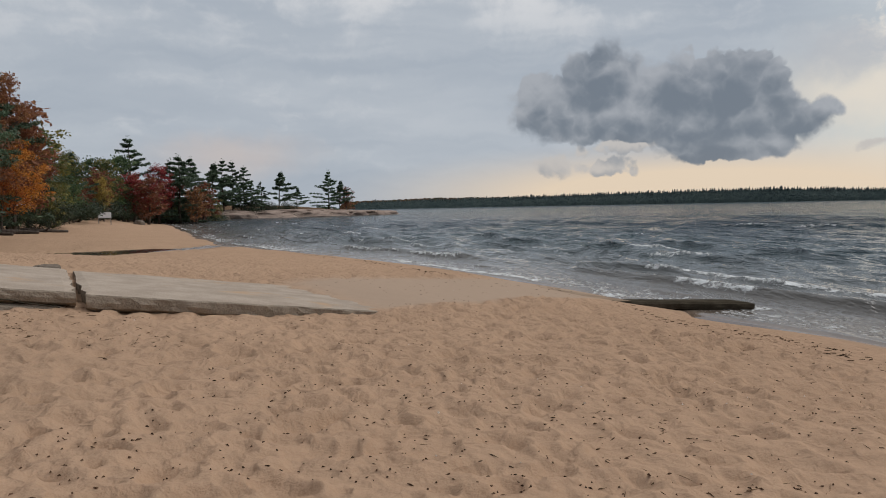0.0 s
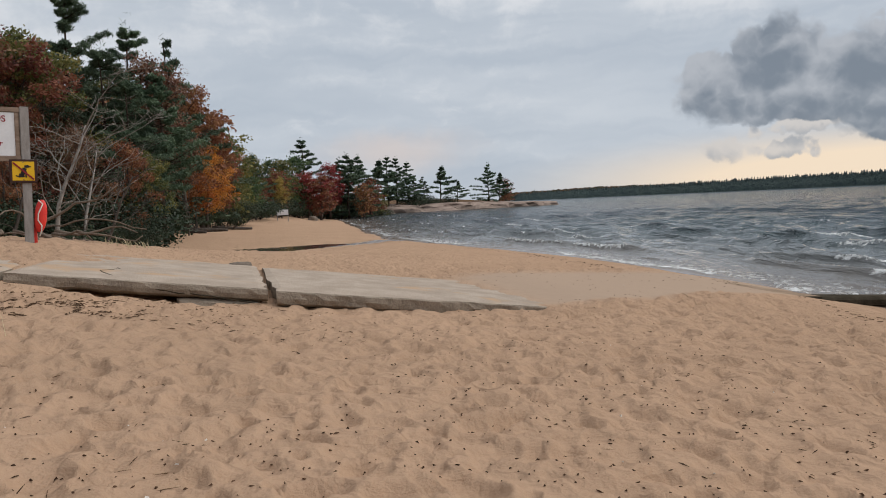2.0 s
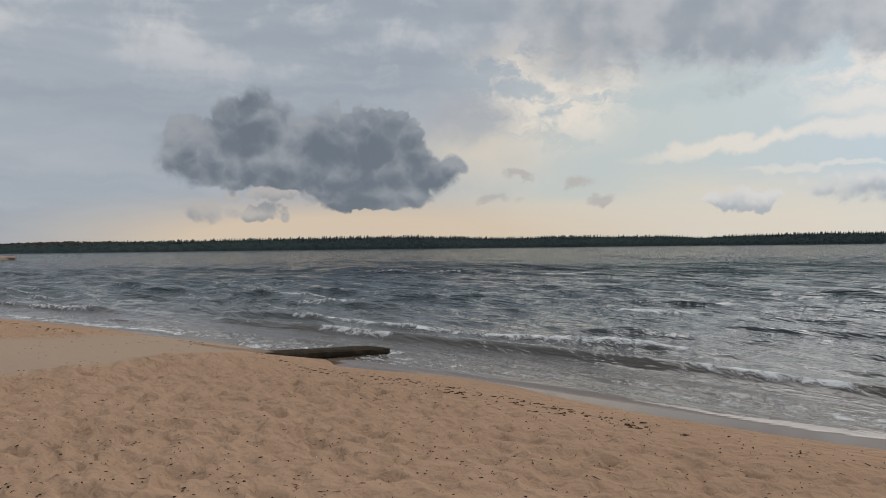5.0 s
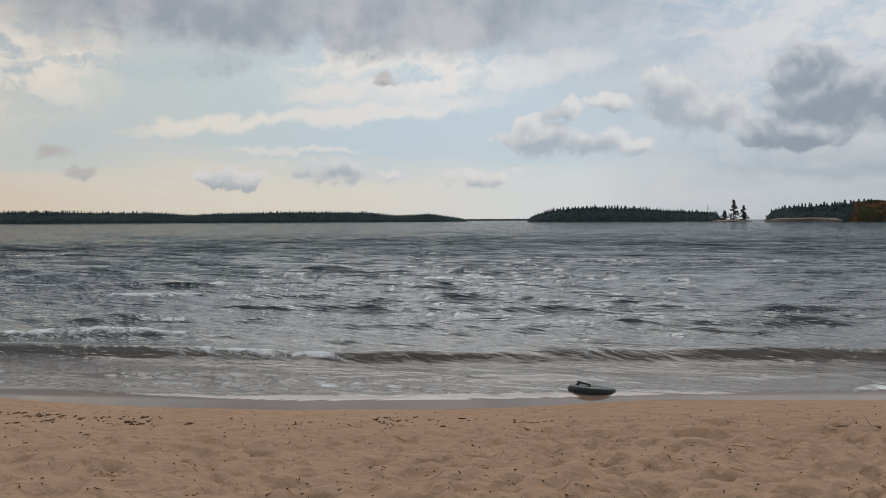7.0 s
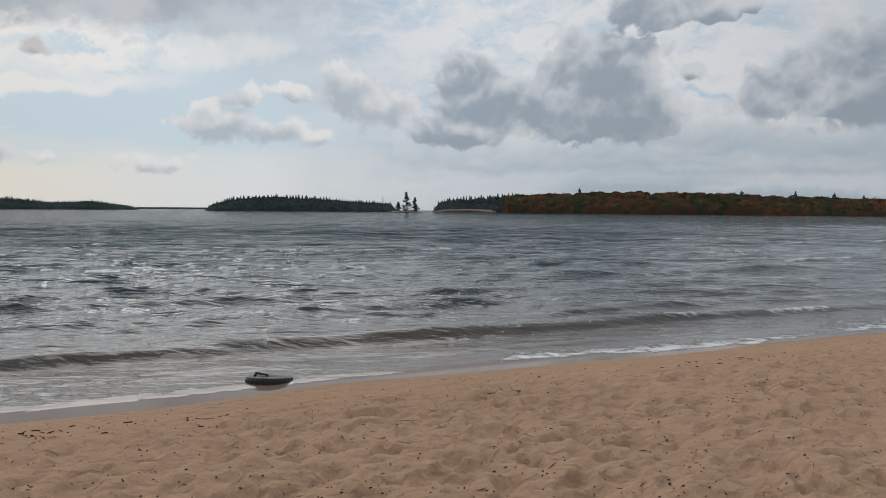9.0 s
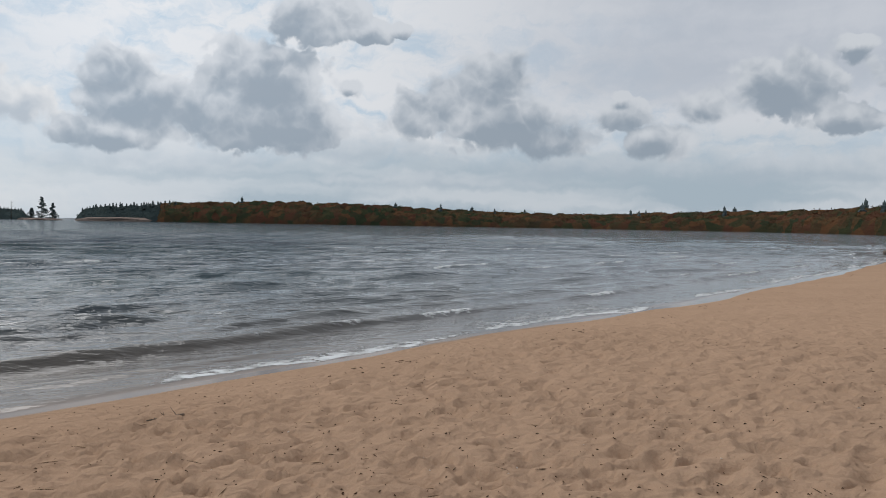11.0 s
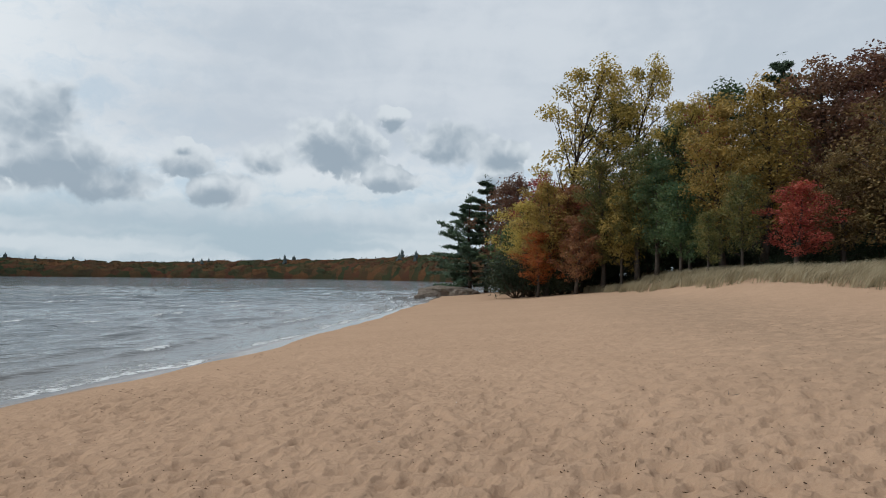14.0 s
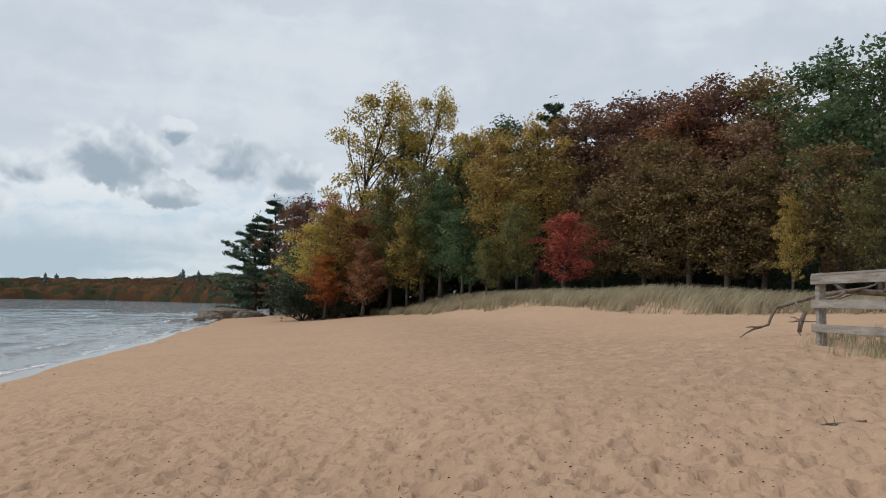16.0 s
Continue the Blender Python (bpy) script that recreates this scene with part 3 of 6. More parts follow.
def dimples(x, y):
    """Worn hollows left by feet and wind: shallow bowls with a crisp rim, about a foot wide."""
    low = np.zeros_like(x)
    for cell, deep, seed in ((0.31, 0.100, 201), (0.19, 0.055, 231)):
        ix, iy = np.floor(x / cell), np.floor(y / cell)
        for ox in (-1, 0, 1):
            for oy in (-1, 0, 1):
                jx, jy = ix + ox, iy + oy
                cx = (jx + lattice(jx, jy, seed)) * cell
                cy = (jy + lattice(jx, jy, seed + 1)) * cell
                turn = 3.14 * lattice(jx, jy, seed + 2)
                r = cell * (0.38 + 0.40 * lattice(jx, jy, seed + 3))
                dx, dy = x - cx, y - cy
                u, v = dx * np.cos(turn) + dy * np.sin(turn), (dy * np.cos(turn) - dx * np.sin(turn)) * 1.45
                bowl = np.clip(1 - (u * u + v * v) / (r * r), 0, 1)
                low = np.minimum(low, -deep * (0.25 + 0.75 * lattice(jx, jy, seed + 4)) * bowl ** 0.7)
    return low


def ring_grid(name, radii, angles, height, keep=None):
    """A sheet on rings round the middle of the beach, closest where the ground is nearest."""
    r, a = np.meshgrid(radii, angles, indexing="ij")
    x, y = r * np.sin(a), r * np.cos(a)
    z = height(x, y)
    n, m = r.shape
    idx = np.arange(n * m).reshape(n, m)
    quads = np.stack([idx[:-1, :-1], idx[:-1, 1:], idx[1:, 1:], idx[1:, :-1]], -1).reshape(-1, 4)
    if keep is not None:
        ok = keep(x, y).ravel()
        quads = quads[ok[quads].any(1)]
        used = np.unique(quads)
        back = np.full(n * m, -1)
        back[used] = np.arange(len(used))
        quads = back[quads]
        x, y, z = x.ravel()[used], y.ravel()[used], z.ravel()[used]
    x, y, z = x.ravel(), y.ravel(), z.ravel()
    me = bpy.data.meshes.new(name)
    me.vertices.add(len(x))
    me.vertices.foreach_set("co", np.stack([x, y, z], 1).astype(np.float32).ravel())
    me.loops.add(quads.size)
    me.loops.foreach_set("vertex_index", quads.astype(np.int32).ravel())
    me.polygons.add(len(quads))
    me.polygons.foreach_set("loop_start", np.arange(0, quads.size, 4, dtype=np.int32))
    me.polygons.foreach_set("use_smooth", np.ones(len(quads), bool))
    me.update(calc_edges=True)
    return me, x, y, z


def give(me, name, values):
    a = me.attributes.new(name, "FLOAT", "POINT")
    a.data.foreach_set("value", np.asarray(values, np.float32))


def steps(start, stop, growth):
    out = [start]
    while out[-1] < stop:
        out.append(out[-1] * (1 + growth))
    return out


rings = np.array([0.0] + steps(0.6, 2.75, 0.05) + steps(3.0, 26, 0.0085) + steps(26.4, 60, 0.016) + steps(62, 300, 0.03) + steps(310, 4700, 0.12))
me, gx, gy, gz = ring_grid("ground", rings, np.radians(np.concatenate([np.arange(-50, 206, 0.27), np.arange(206, 310.1, 4.0)])), ground)
me.materials.append(SAND)
gs = inland(gx, gy)
soft = fractal(gx, gy, 2.2, 3, 0.5, 31)
give(me, "wet", np.maximum(step(gs + 0.8 * (soft - 0.5), 0.45, -0.1) * step(along(gx, gy, SHORE[10:34]), 3, 1), step(along(gx, gy, STREAM), 1.3, 0.5)))
forest_line = np.interp(gy, (-100, -60, -30, -12, 0, 8, 16, 30, 60, 95, 130), (8, 16, 26.5, 40, 40, 22, 15.5, 17, 15, 12.5, 3))
give(me, "litter", step(gs - forest_line + 3 * (soft - 0.5), 0.0, 3.0))
band = np.exp(-((gs - 15.5) / 3.0) ** 2) * step(gy, -6, -14) * step(gy, -60, -30) + 0.35 * np.exp(-((gx + 3.5) ** 2 + (gy - 6.5) ** 2) / 4)
give(me, "grey", np.clip(band * 0.6, 0, 1))
give(me, "packed", packed_sand(gx, gy))
give(me, "trodden", np.clip(trodden(gx, gy), 0, 1.3))
tagged(new("ground", me), "tan beach sand, dimpled and dry, wet at the lake", "ground", "", "structure")


def calm_sheen(x, y):
    """Southern bight by bearing: calmer water, its colour lightened for reflected sky."""
    return step(np.degrees(np.arctan2(x, y)), 90, 132)


def waves(x, y):
    s = -inland(x, y)
    r = np.hypot(x, y)
    cell = np.maximum(r * 0.0068, 0.07)
    rng = np.random.default_rng(4)
    wx, wy = x + 1.3 * fractal(x, y, 11.0, 3, 0.5, 51), y + 2.0 * fractal(x, y, 15.0, 3, 0.5, 57)
    z, shift = np.zeros_like(x), np.zeros_like(x)
    for i in range(40):
        length = 0.5 * (3.6 / 0.5) ** (i / 39.0)
        turn = rng.normal(0.12, 0.15 + 0.20 * (1 - i / 39.0))
        phase = rng.uniform(0, 6.28)
        amp = 0.0094 * length ** 0.62
        q = (wx * math.cos(turn) + wy * math.sin(turn)) * 6.283 / length + phase
        fade = amp * step(cell, length * 0.5, length * 0.18)
        z = z + fade * np.cos(q)
        shift = shift - 1.25 * fade * np.sin(q)
    gusty = (0.10 + 0.90 * step(s, 0.5, 7.0)) * (0.55 + 1.1 * fractal(x, y, 13.0, 2, 0.5, 71)) * step(s, 0.0, 0.8) * (1 - 0.42 * calm_sheen(x, y))
    z, shift = z * gusty, shift * gusty
    # breakers that roll in on the shore
    foam = np.zeros_like(x)
    north = step(y, 10, 32)
    wander = 1.6 * (fractal(x, y, 20.0, 2, 0.5, 61) - 0.5) + 0.5 * (fractal(x, y, 3.2, 2, 0.5, 62) - 0.5)
    for d0, high, seed, spread in ((1.2, 0.07, 1, 0.26), (2.7, 0.19, 2, 0.40), (4.6, 0.15, 3, 0.42), (6.8, 0.14, 10, 0.46), (9.2, 0.13, 4, 0.5), (12.4, 0.14, 5, 0.55), (16.5, 0.13, 6, 0.65), (22.5, 0.12, 7, 0.8), (30, 0.11, 8, 0.95), (40, 0.10, 9, 1.1)):
        q = s - d0 - wander * (0.35 + d0 * 0.05)
        low = 0.12
        size = low + (1 - low) * step(fractal(x + 50 * seed, y - 20 * seed, 4.0 + d0 * 0.30, 2, 0.5, 80 + seed), 0.36, 0.62)
        steep = np.where(q < 0, np.exp(-(q / (spread * 0.45)) ** 2), np.exp(-(q / (spread * 1.6)) ** 2))
        ok = step(s, 0.2, 1.5) * step(cell, 1.8, 0.7)
        z = z + high * size * steep * ok * (1 - 0.4 * calm_sheen(x, y))
        curl = step(fractal(x - 31 * seed, y + 11 * seed, 3.0 + 0.08 * d0, 3, 0.55, 90 + seed), (0.50 if d0 < 3 else 0.54 if d0 < 6 else 0.52) - 0.09 * north, 0.68 - 0.09 * north) * step(size, 0.35, 0.75)
        tumbling = np.where(q < 0, np.exp(-(q / (spread * 0.60)) ** 2), np.exp(-(q / (spread * 0.22)) ** 2))
        foam = np.maximum(foam, tumbling * curl * ok * (0.82 if d0 < 20 else 0.72))
        foam = np.maximum(foam, 0.30 * curl * np.exp(-((q + spread * 1.1) / (spread * 1.2)) ** 2) * ok)
    # thin wash at the edge
    edge = s + 1.1 * (fractal(x, y, 3.0, 3, 0.5, 65) - 0.5)
    foam = np.maximum(foam, 0.74 * np.where(edge < 0.15, np.exp(-((edge - 0.15) / 0.14) ** 2), np.exp(-((edge - 0.15) / 0.65) ** 2)) * (0.30 + 0.70 * step(fractal(x, y, 2.6, 2, 0.5, 66), 0.42, 0.60)))
    foam = np.maximum(foam, 0.52 * step(edge, 3.0, 0.7) * step(edge, 0.2, 0.4) * step(fractal(x, y, 6.0, 2, 0.5, 67), 0.30, 0.55))
    # a few white horses farther out
    caps = step(z, 0.10, 0.24) * step(s, 14, 30) * step(fractal(x, y, 9.0, 2, 0.5, 77), 0.62, 0.74) * step(s, 240, 120)
    foam = np.maximum(foam, 0.62 * caps)
    rise = 0.03 * step(s, 1.5, 0.0)
    return z + LAKE_Z + rise, np.clip(foam, 0, 1), s, shift


rings = np.array(steps(5.2, 90, 0.0068) + steps(91, 260, 0.012) + steps(265, 4700, 0.03))
me, lx, ly, lz = ring_grid("lake", rings, np.radians(np.arange(-34, 166.01, 0.22)), lambda x, y: waves(x, y)[0], lambda x, y: inland(x, y) < 1.2)
_, foam, off, shift = waves(lx, ly)
me.vertices.foreach_set("co", np.stack([lx + shift, ly, lz], 1).astype(np.float32).ravel())
me.update()
me.materials.append(WATER)
give(me, "foam", foam)
give(me, "shallow", np.exp(-np.maximum(off, 0) / 5.5))
give(me, "film", step(off, 0.15, -0.2))
give(me, "calm_sheen", calm_sheen(lx, ly))
give(me, "offing", step(np.hypot(lx, ly), 12, 90) + 0.25)
tagged(new("lake", me), "choppy grey-green lake with small breakers and foam", "lake", "", "structure")

# pool in the stream's mouth
me = bpy.data.meshes.new("stream")
bm = bmesh.new()
left, right = [], []
POOL = 5
for i in range(POOL):
    d = STREAM[min(i + 1, len(STREAM) - 1)] - STREAM[max(i - 1, 0)]
    d = d / np.hypot(*d)
    wide = (1.2, 2.4, 3.0, 2.4, 0.8)[i]
    for side, g in ((left, 1), (right, -1)):
        q = STREAM[i] + g * wide * np.array((-d[1], d[0]))
        side.append(bm.verts.new((q[0], q[1], -0.335)))
for i in range(POOL - 1):
    bm.faces.new((left[i], left[i + 1], right[i + 1], right[i]))
bm.to_mesh(me)
bm.free()
me.materials.append(grainy("still_water", (0.03, 0.027, 0.022), (0.05, 0.042, 0.034), 0.9, 0.06, 6, 0.1, 0.02))
tagged(new("stream", me), "shallow still stream crossing the beach sand", "stream", "", "structure")

# ---- builders ----
def lift_to(x, y):
    return float(ground(np.array([x]), np.array([y]), False)[0])


def mesh_of(name, verts, faces, mat, shade=False):
    me = bpy.data.meshes.new(name)
    me.from_pydata([tuple(v) for v in verts], [], faces)
    me.materials.append(mat)
    if shade:
        me.polygons.foreach_set("use_smooth", np.ones(len(me.polygons), bool))
    me.update()
    return me


def part(name, source, mat, parent, label=""):
    """A mesh of its own under a thing or under a part. source: a bmesh or a mesh."""
    if isinstance(source, bmesh.types.BMesh):
        me = bpy.data.meshes.new(name)
        source.to_mesh(me)
        source.free()
        me.materials.append(mat)
    else:
        me = source
    ob = new(name, me)
    ob.parent = parent
    if label:
        tagged(ob, label)
    return ob


def thing(name, label, category, group="", kind=""):
    return tagged(new(name), label, category, group, kind)


def box(w, d, h, at=(0, 0, 0), bev=0.01, turn=(0, 0, 0)):
    bm = bmesh.new()
    bmesh.ops.create_cube(bm, size=1.0, matrix=Matrix.Diagonal((w, d, h, 1)))
    if bev:
        bmesh.ops.bevel(bm, geom=bm.edges[:], offset=bev, segments=2, affect="EDGES")
    bm.transform(pose(*at, *turn))
    return bm


def tubes(name, paths, mat, sides=7):
    """One mesh of tapered, bent tubes. paths: (points, radii)."""
    verts, faces = [], []
    for pts, radii in paths:
        pts = [Vector(p) for p in pts]
        first = len(verts)
        for i, p in enumerate(pts):
            d = (pts[min(i + 1, len(pts) - 1)] - pts[max(i - 1, 0)]).normalized()
            u = d.cross(Vector((0.31, 0.83, 0.47))).normalized()
            v = d.cross(u)
            for k in range(sides):
                a = 6.28318 * k / sides
                verts.append(p + (u * math.cos(a) + v * math.sin(a)) * radii[i])
        for i in range(len(pts) - 1):
            for k in range(sides):
                a, b = first + i * sides + k, first + i * sides + (k + 1) % sides
                faces.append((a, b, b + sides, a + sides))
        faces.append(tuple(first + k for k in range(sides))[::-1])
        faces.append(tuple(first + (len(pts) - 1) * sides + k for k in range(sides)))
    return mesh_of(name, verts, faces, mat, True)


def bent(start, way, length, r0, r1, rng, n=6, wander=0.12, sag=0.0):
    p, d = Vector(start), Vector(way).normalized()
    pts, radii = [p.copy()], [r0]
    for i in range(1, n):
        d = (d + Vector((rng.gauss(0, wander), rng.gauss(0, wander), rng.gauss(0, wander) + sag))).normalized()
        p = p + d * (length / (n - 1))
        pts.append(p.copy())
        radii.append(r0 + (r1 - r0) * i / (n - 1))
    return pts, radii


def leaf_cloud(name, centres, spreads, counts, size, mat, seed, long=1.5, droop=0.0):
    """Small pointed leaves scattered through many clumps: one mesh."""
    rng = np.random.default_rng(seed)
    cs, ss = np.repeat(np.array(centres, float), counts, 0), np.repeat(np.array(spreads, float), counts, 0)
    n = len(cs)
    d = rng.normal(size=(n, 3))
    d /= np.linalg.norm(d, axis=1)[:, None]
    at = cs + d * ss * (rng.uniform(0.15, 1.0, (n, 1)) ** 0.6)
    u = rng.normal(size=(n, 3))
    u[:, 2] -= droop
    u /= np.linalg.norm(u, axis=1)[:, None]
    face = d * 0.6 + rng.normal(size=(n, 3)) * 0.6 + np.array((0, 0, 0.5))
    v = np.cross(face, u)
    v /= np.linalg.norm(v, axis=1)[:, None] + 1e-9
    sz = size * rng.uniform(0.6, 1.35, (n, 1))
    a, b = u * sz * long * 0.5, v * sz * 0.5
    verts = np.stack([at - a, at + b * 0.9 - a * 0.1, at + a, at - b * 0.9 - a * 0.1], 1).reshape(-1, 3)
    faces = np.arange(4 * n).reshape(n, 4)
    me = bpy.data.meshes.new(name)
    me.vertices.add(4 * n)
    me.vertices.foreach_set("co", verts.astype(np.float32).ravel())
    me.loops.add(4 * n)
    me.loops.foreach_set("vertex_index", faces.astype(np.int32).ravel())
    me.polygons.add(n)
    me.polygons.foreach_set("loop_start", np.arange(0, 4 * n, 4, dtype=np.int32))
    me.update(calc_edges=True)
    me.materials.append(mat)
    return me


# ---- trees ----
def broadleaf(kind, seed, h=12.0, r=3.4, base=0.28, leaves=4600, lean=0.0, open_top=False, bark=None, size=0.19):
    """A tree of height h: trunk with limbs, and a crown of clumps of leaves."""
    rng = random.Random(seed)
    paths, centres, spreads = [], [], []
    trunk, radii = [], []
    bend = rng.uniform(-0.3, 0.3)
    for i in range(8):
        q = i / 7
        trunk.append(Vector((bend * math.sin(q * 3) + lean * q * q * h, 0.25 * math.sin(q * 4 + seed), q * h * 0.93)))
        radii.append((0.010 if lean else 0.017) * h * (1 - 0.9 * q) + 0.02 + (0.05 if i == 0 else 0))
    paths.append((trunk, radii))
    n = 34 if lean else 19
    for i in range(n):
        q = base + (0.95 - base) * (i + rng.random() * 0.6) / n
        k = min(6, int(q * 7))
        p = trunk[k].lerp(trunk[k + 1], q * 7 - k)
        a = i * 2.4 + rng.uniform(-0.4, 0.4)
        width = r * (math.sin(math.pi * min(1.0, (q - base) / (1 - base) * 0.82 + 0.20)) ** 0.7) * rng.uniform(0.75, 1.15)
        d = Vector((math.cos(a) + lean * 4.0, math.sin(a), (1.35 if lean else 0.55) + 0.6 * q))
        limb = bent(p, d, width * (1.25 if lean else 1.1), 0.0065 * h * (1.1 - q), 0.012, rng, 5, 0.16, 0.05)
        paths.append(limb)
        for j, c in enumerate(limb[0][1:]):
            if open_top and rng.random() < 0.30:
                continue
            c = c + Vector((rng.gauss(0, 0.3), rng.gauss(0, 0.3), rng.gauss(0, 0.25)))
            g = r * rng.uniform(0.15, 0.27) * (0.50 if lean else 0.8 if open_top else 1.0)
            centres.append(c)
            spreads.append((g, g, g * (rng.uniform(1.1, 1.9) if lean else rng.uniform(0.55, 0.85))))
        if rng.random() < 0.8:
            c = limb[0][-1]
            twig = bent(limb[0][2], (d[0] + rng.gauss(0, 0.7), d[1] + rng.gauss(0, 0.7), d[2]), width * 0.6, 0.025, 0.008, rng, 4, 0.2)
            paths.append(twig)
            centres.append(twig[0][-1])
            spreads.append((r * 0.22, r * 0.22, r * 0.16))
    centres.append(trunk[-1])
    spreads.append((r * 0.28, r * 0.28, r * 0.35))
    if not open_top:
        for i in (3, 4, 5):
            centres.append(trunk[i])
            spreads.append((r * 0.72, r * 0.72, r * 0.55))
    weight = [s[0] * s[0] for s in spreads]
    total = sum(weight)
    counts = [max(6, int(leaves * w / total)) for w in weight]
    root = thing("tree", "", "tree")
    part("trunk", tubes("trunk", paths, bark or BARK, 6), None, root)
    part("crown", leaf_cloud("crown", centres, spreads, counts, size, LEAF[kind], seed), None, root)
    return root, h


def pine(seed, h=12.0, r=2.6, base=0.15, leaves=3400, sweep=0.0, gaps=0.1, flat=0.42, size=0.21):
    rng = random.Random(seed)
    paths, centres, spreads = [], [], []
    trunk = [Vector((sweep * 0.25 * (i / 7) ** 2 * h * 0.4, 0.1 * math.sin(i), i / 7 * h)) for i in range(8)]
    paths.append((trunk, [0.014 * h * (1 - i / 7.4) + 0.015 for i in range(8)]))
    levels = 13
    for j in range(levels):
        for i in range(5):
            if rng.random() < gaps:
                continue
            q = base + (0.97 - base) * (j + rng.uniform(-0.3, 0.3)) / (levels - 1)
            q = min(0.985, max(base, q))
            k = min(6, int(q * 7))
            p = trunk[k].lerp(trunk[k + 1], q * 7 - k)
            a = i * 1.257 + j * 0.83 + rng.uniform(-0.5, 0.5)
            l = r * min(1.0, (1.0 - q) * 1.75 + 0.08) * (0.75 + 0.25 * min(1.0, (q - base) * 6)) * rng.uniform(0.45, 1.25) * (1 + sweep * math.cos(a))
            d = Vector((math.cos(a) + sweep * 0.6, math.sin(a), 0.02 + 0.26 * q * q))
            b = bent(p, d, max(l, 0.3), 0.03 + 0.02 * (1 - q), 0.008, rng, 6, 0.09, 0.025)
            paths.append(b)
            side = Vector((-math.sin(a), math.cos(a), 0.0))
            for m in (2, 3, 4, 5):
                for across in (-1, 0, 1):
                    c = b[0][m] + side * across * l * (0.17 - 0.02 * m) * rng.uniform(0.5, 1.3) + Vector((0, 0, rng.uniform(0.02, 0.14)))
                    g = (0.075 * r * rng.uniform(0.7, 1.3) + 0.03) * (0.40 + 0.60 * min(1.0, l / r))
                    centres.append(c)
                    spreads.append((g * 1.3, g * 1.3, g * flat * 1.9))
    centres.append(trunk[-1])
    spreads.append((0.12 * r, 0.12 * r, 0.3 * r))
    per = max(6, int(leaves / len(centres)))
    root = thing("pine_tree", "", "tree")
    part("trunk", tubes("trunk", paths, BARK_DARK, 5), None, root)
    part("crown", leaf_cloud("crown", centres, spreads, [per] * len(centres), size * 0.62, LEAF["pine"], seed, 4.8), None, root)
    return root, h


def bare_tree(seed, h=7.0, bark=None, forks=9, lean=0.1, bushy=3):
    rng = random.Random(seed)
    paths = []
    trunk = bent((0, 0, -0.1), (lean, 0.05, 1), h * 0.7, 0.014 * h, 0.03, rng, 7, 0.10)
    paths.append(trunk)
    ends = []
    for i in range(forks):
        q = 0.22 + 0.78 * i / forks
        k = min(5, int(q * 6))
        p = trunk[0][k].lerp(trunk[0][k + 1], q * 6 - k)
        a = i * 2.4 + rng.uniform(-0.5, 0.5)
        b = bent(p, (math.cos(a), math.sin(a), rng.uniform(0.35, 1.1)), h * rng.uniform(0.28, 0.5), 0.0038 * h, 0.007, rng, 6, 0.2, 0.04)
        paths.append(b)
        for j in range(bushy + 1):
            k = rng.randrange(2, 6)
            c = bent(b[0][k], (math.cos(a) + rng.gauss(0, 0.8), math.sin(a) + rng.gauss(0, 0.8), rng.uniform(0.0, 1.0)), h * rng.uniform(0.12, 0.24), 0.012, 0.004, rng, 4, 0.25)
            paths.append(c)
            for l in range(bushy):
                e = bent(c[0][rng.randrange(1, 4)], (rng.gauss(0, 1), rng.gauss(0, 1), rng.uniform(0.0, 1.0)), h * rng.uniform(0.05, 0.12), 0.009, 0.004, rng, 3, 0.25)
                paths.append(e)
    roots = []
    for i in range(6):
        a = i * 1.05 + rng.uniform(-0.3, 0.3)
        roots.append(bent((0, 0, 0.12), (math.cos(a), math.sin(a), -0.12), 0.16 * h, 0.010 * h, 0.01, rng, 5, 0.2))
    root = thing("bare_tree", "", "tree")
    part("trunk", tubes("trunk", paths, bark or BARK_PALE, 5), None, root)
    part("root_flare", tubes("root_flare", roots, bark or BARK_PALE, 5), None, root)
    return root, h


def bush(kind, seed, h=1.6, leaves=4840):
    rng = random.Random(seed)
    paths, centres, spreads = [], [], []
    for i in range(11):
        a = i * 2.4
        b = bent((0, 0, 0), (math.cos(a), math.sin(a), rng.uniform(0.5, 1.6)), h * rng.uniform(0.7, 1.1), 0.03, 0.008, rng, 4, 0.2)
        paths.append(b)
        centres += [b[0][2], b[0][3]]
        spreads += [(h * 0.32, h * 0.32, h * 0.24)] * 2
    root = thing("bush", "", "bush")
    part("woody_base", tubes("woody_base", paths, BARK_DARK, 4), None, root)
    part("foliage", leaf_cloud("foliage", centres, spreads, [leaves // 22] * 22, 0.050, LEAF[kind], seed), None, root)
    return root, h


LOOKS = {
    "gold": "broadleaf tree in golden yellow autumn leaf", "olive": "broadleaf tree turning from green to yellow", "green": "broadleaf tree still in green leaf",
    "rust": "broadleaf tree in rusty brown autumn leaf", "maroon": "dark maroon oak in autumn leaf", "red": "maple in bright red autumn leaf",
    "orange": "maple in orange autumn leaf", "oak": "broad oak in brown and olive autumn leaf", "pine": "dark green pine with spreading boughs", "bare": "bleached leafless tree with exposed roots", "bush": "low green bush, leaf colour darkened for understory shade",
}
STOCK, PLANTED = {}, {}


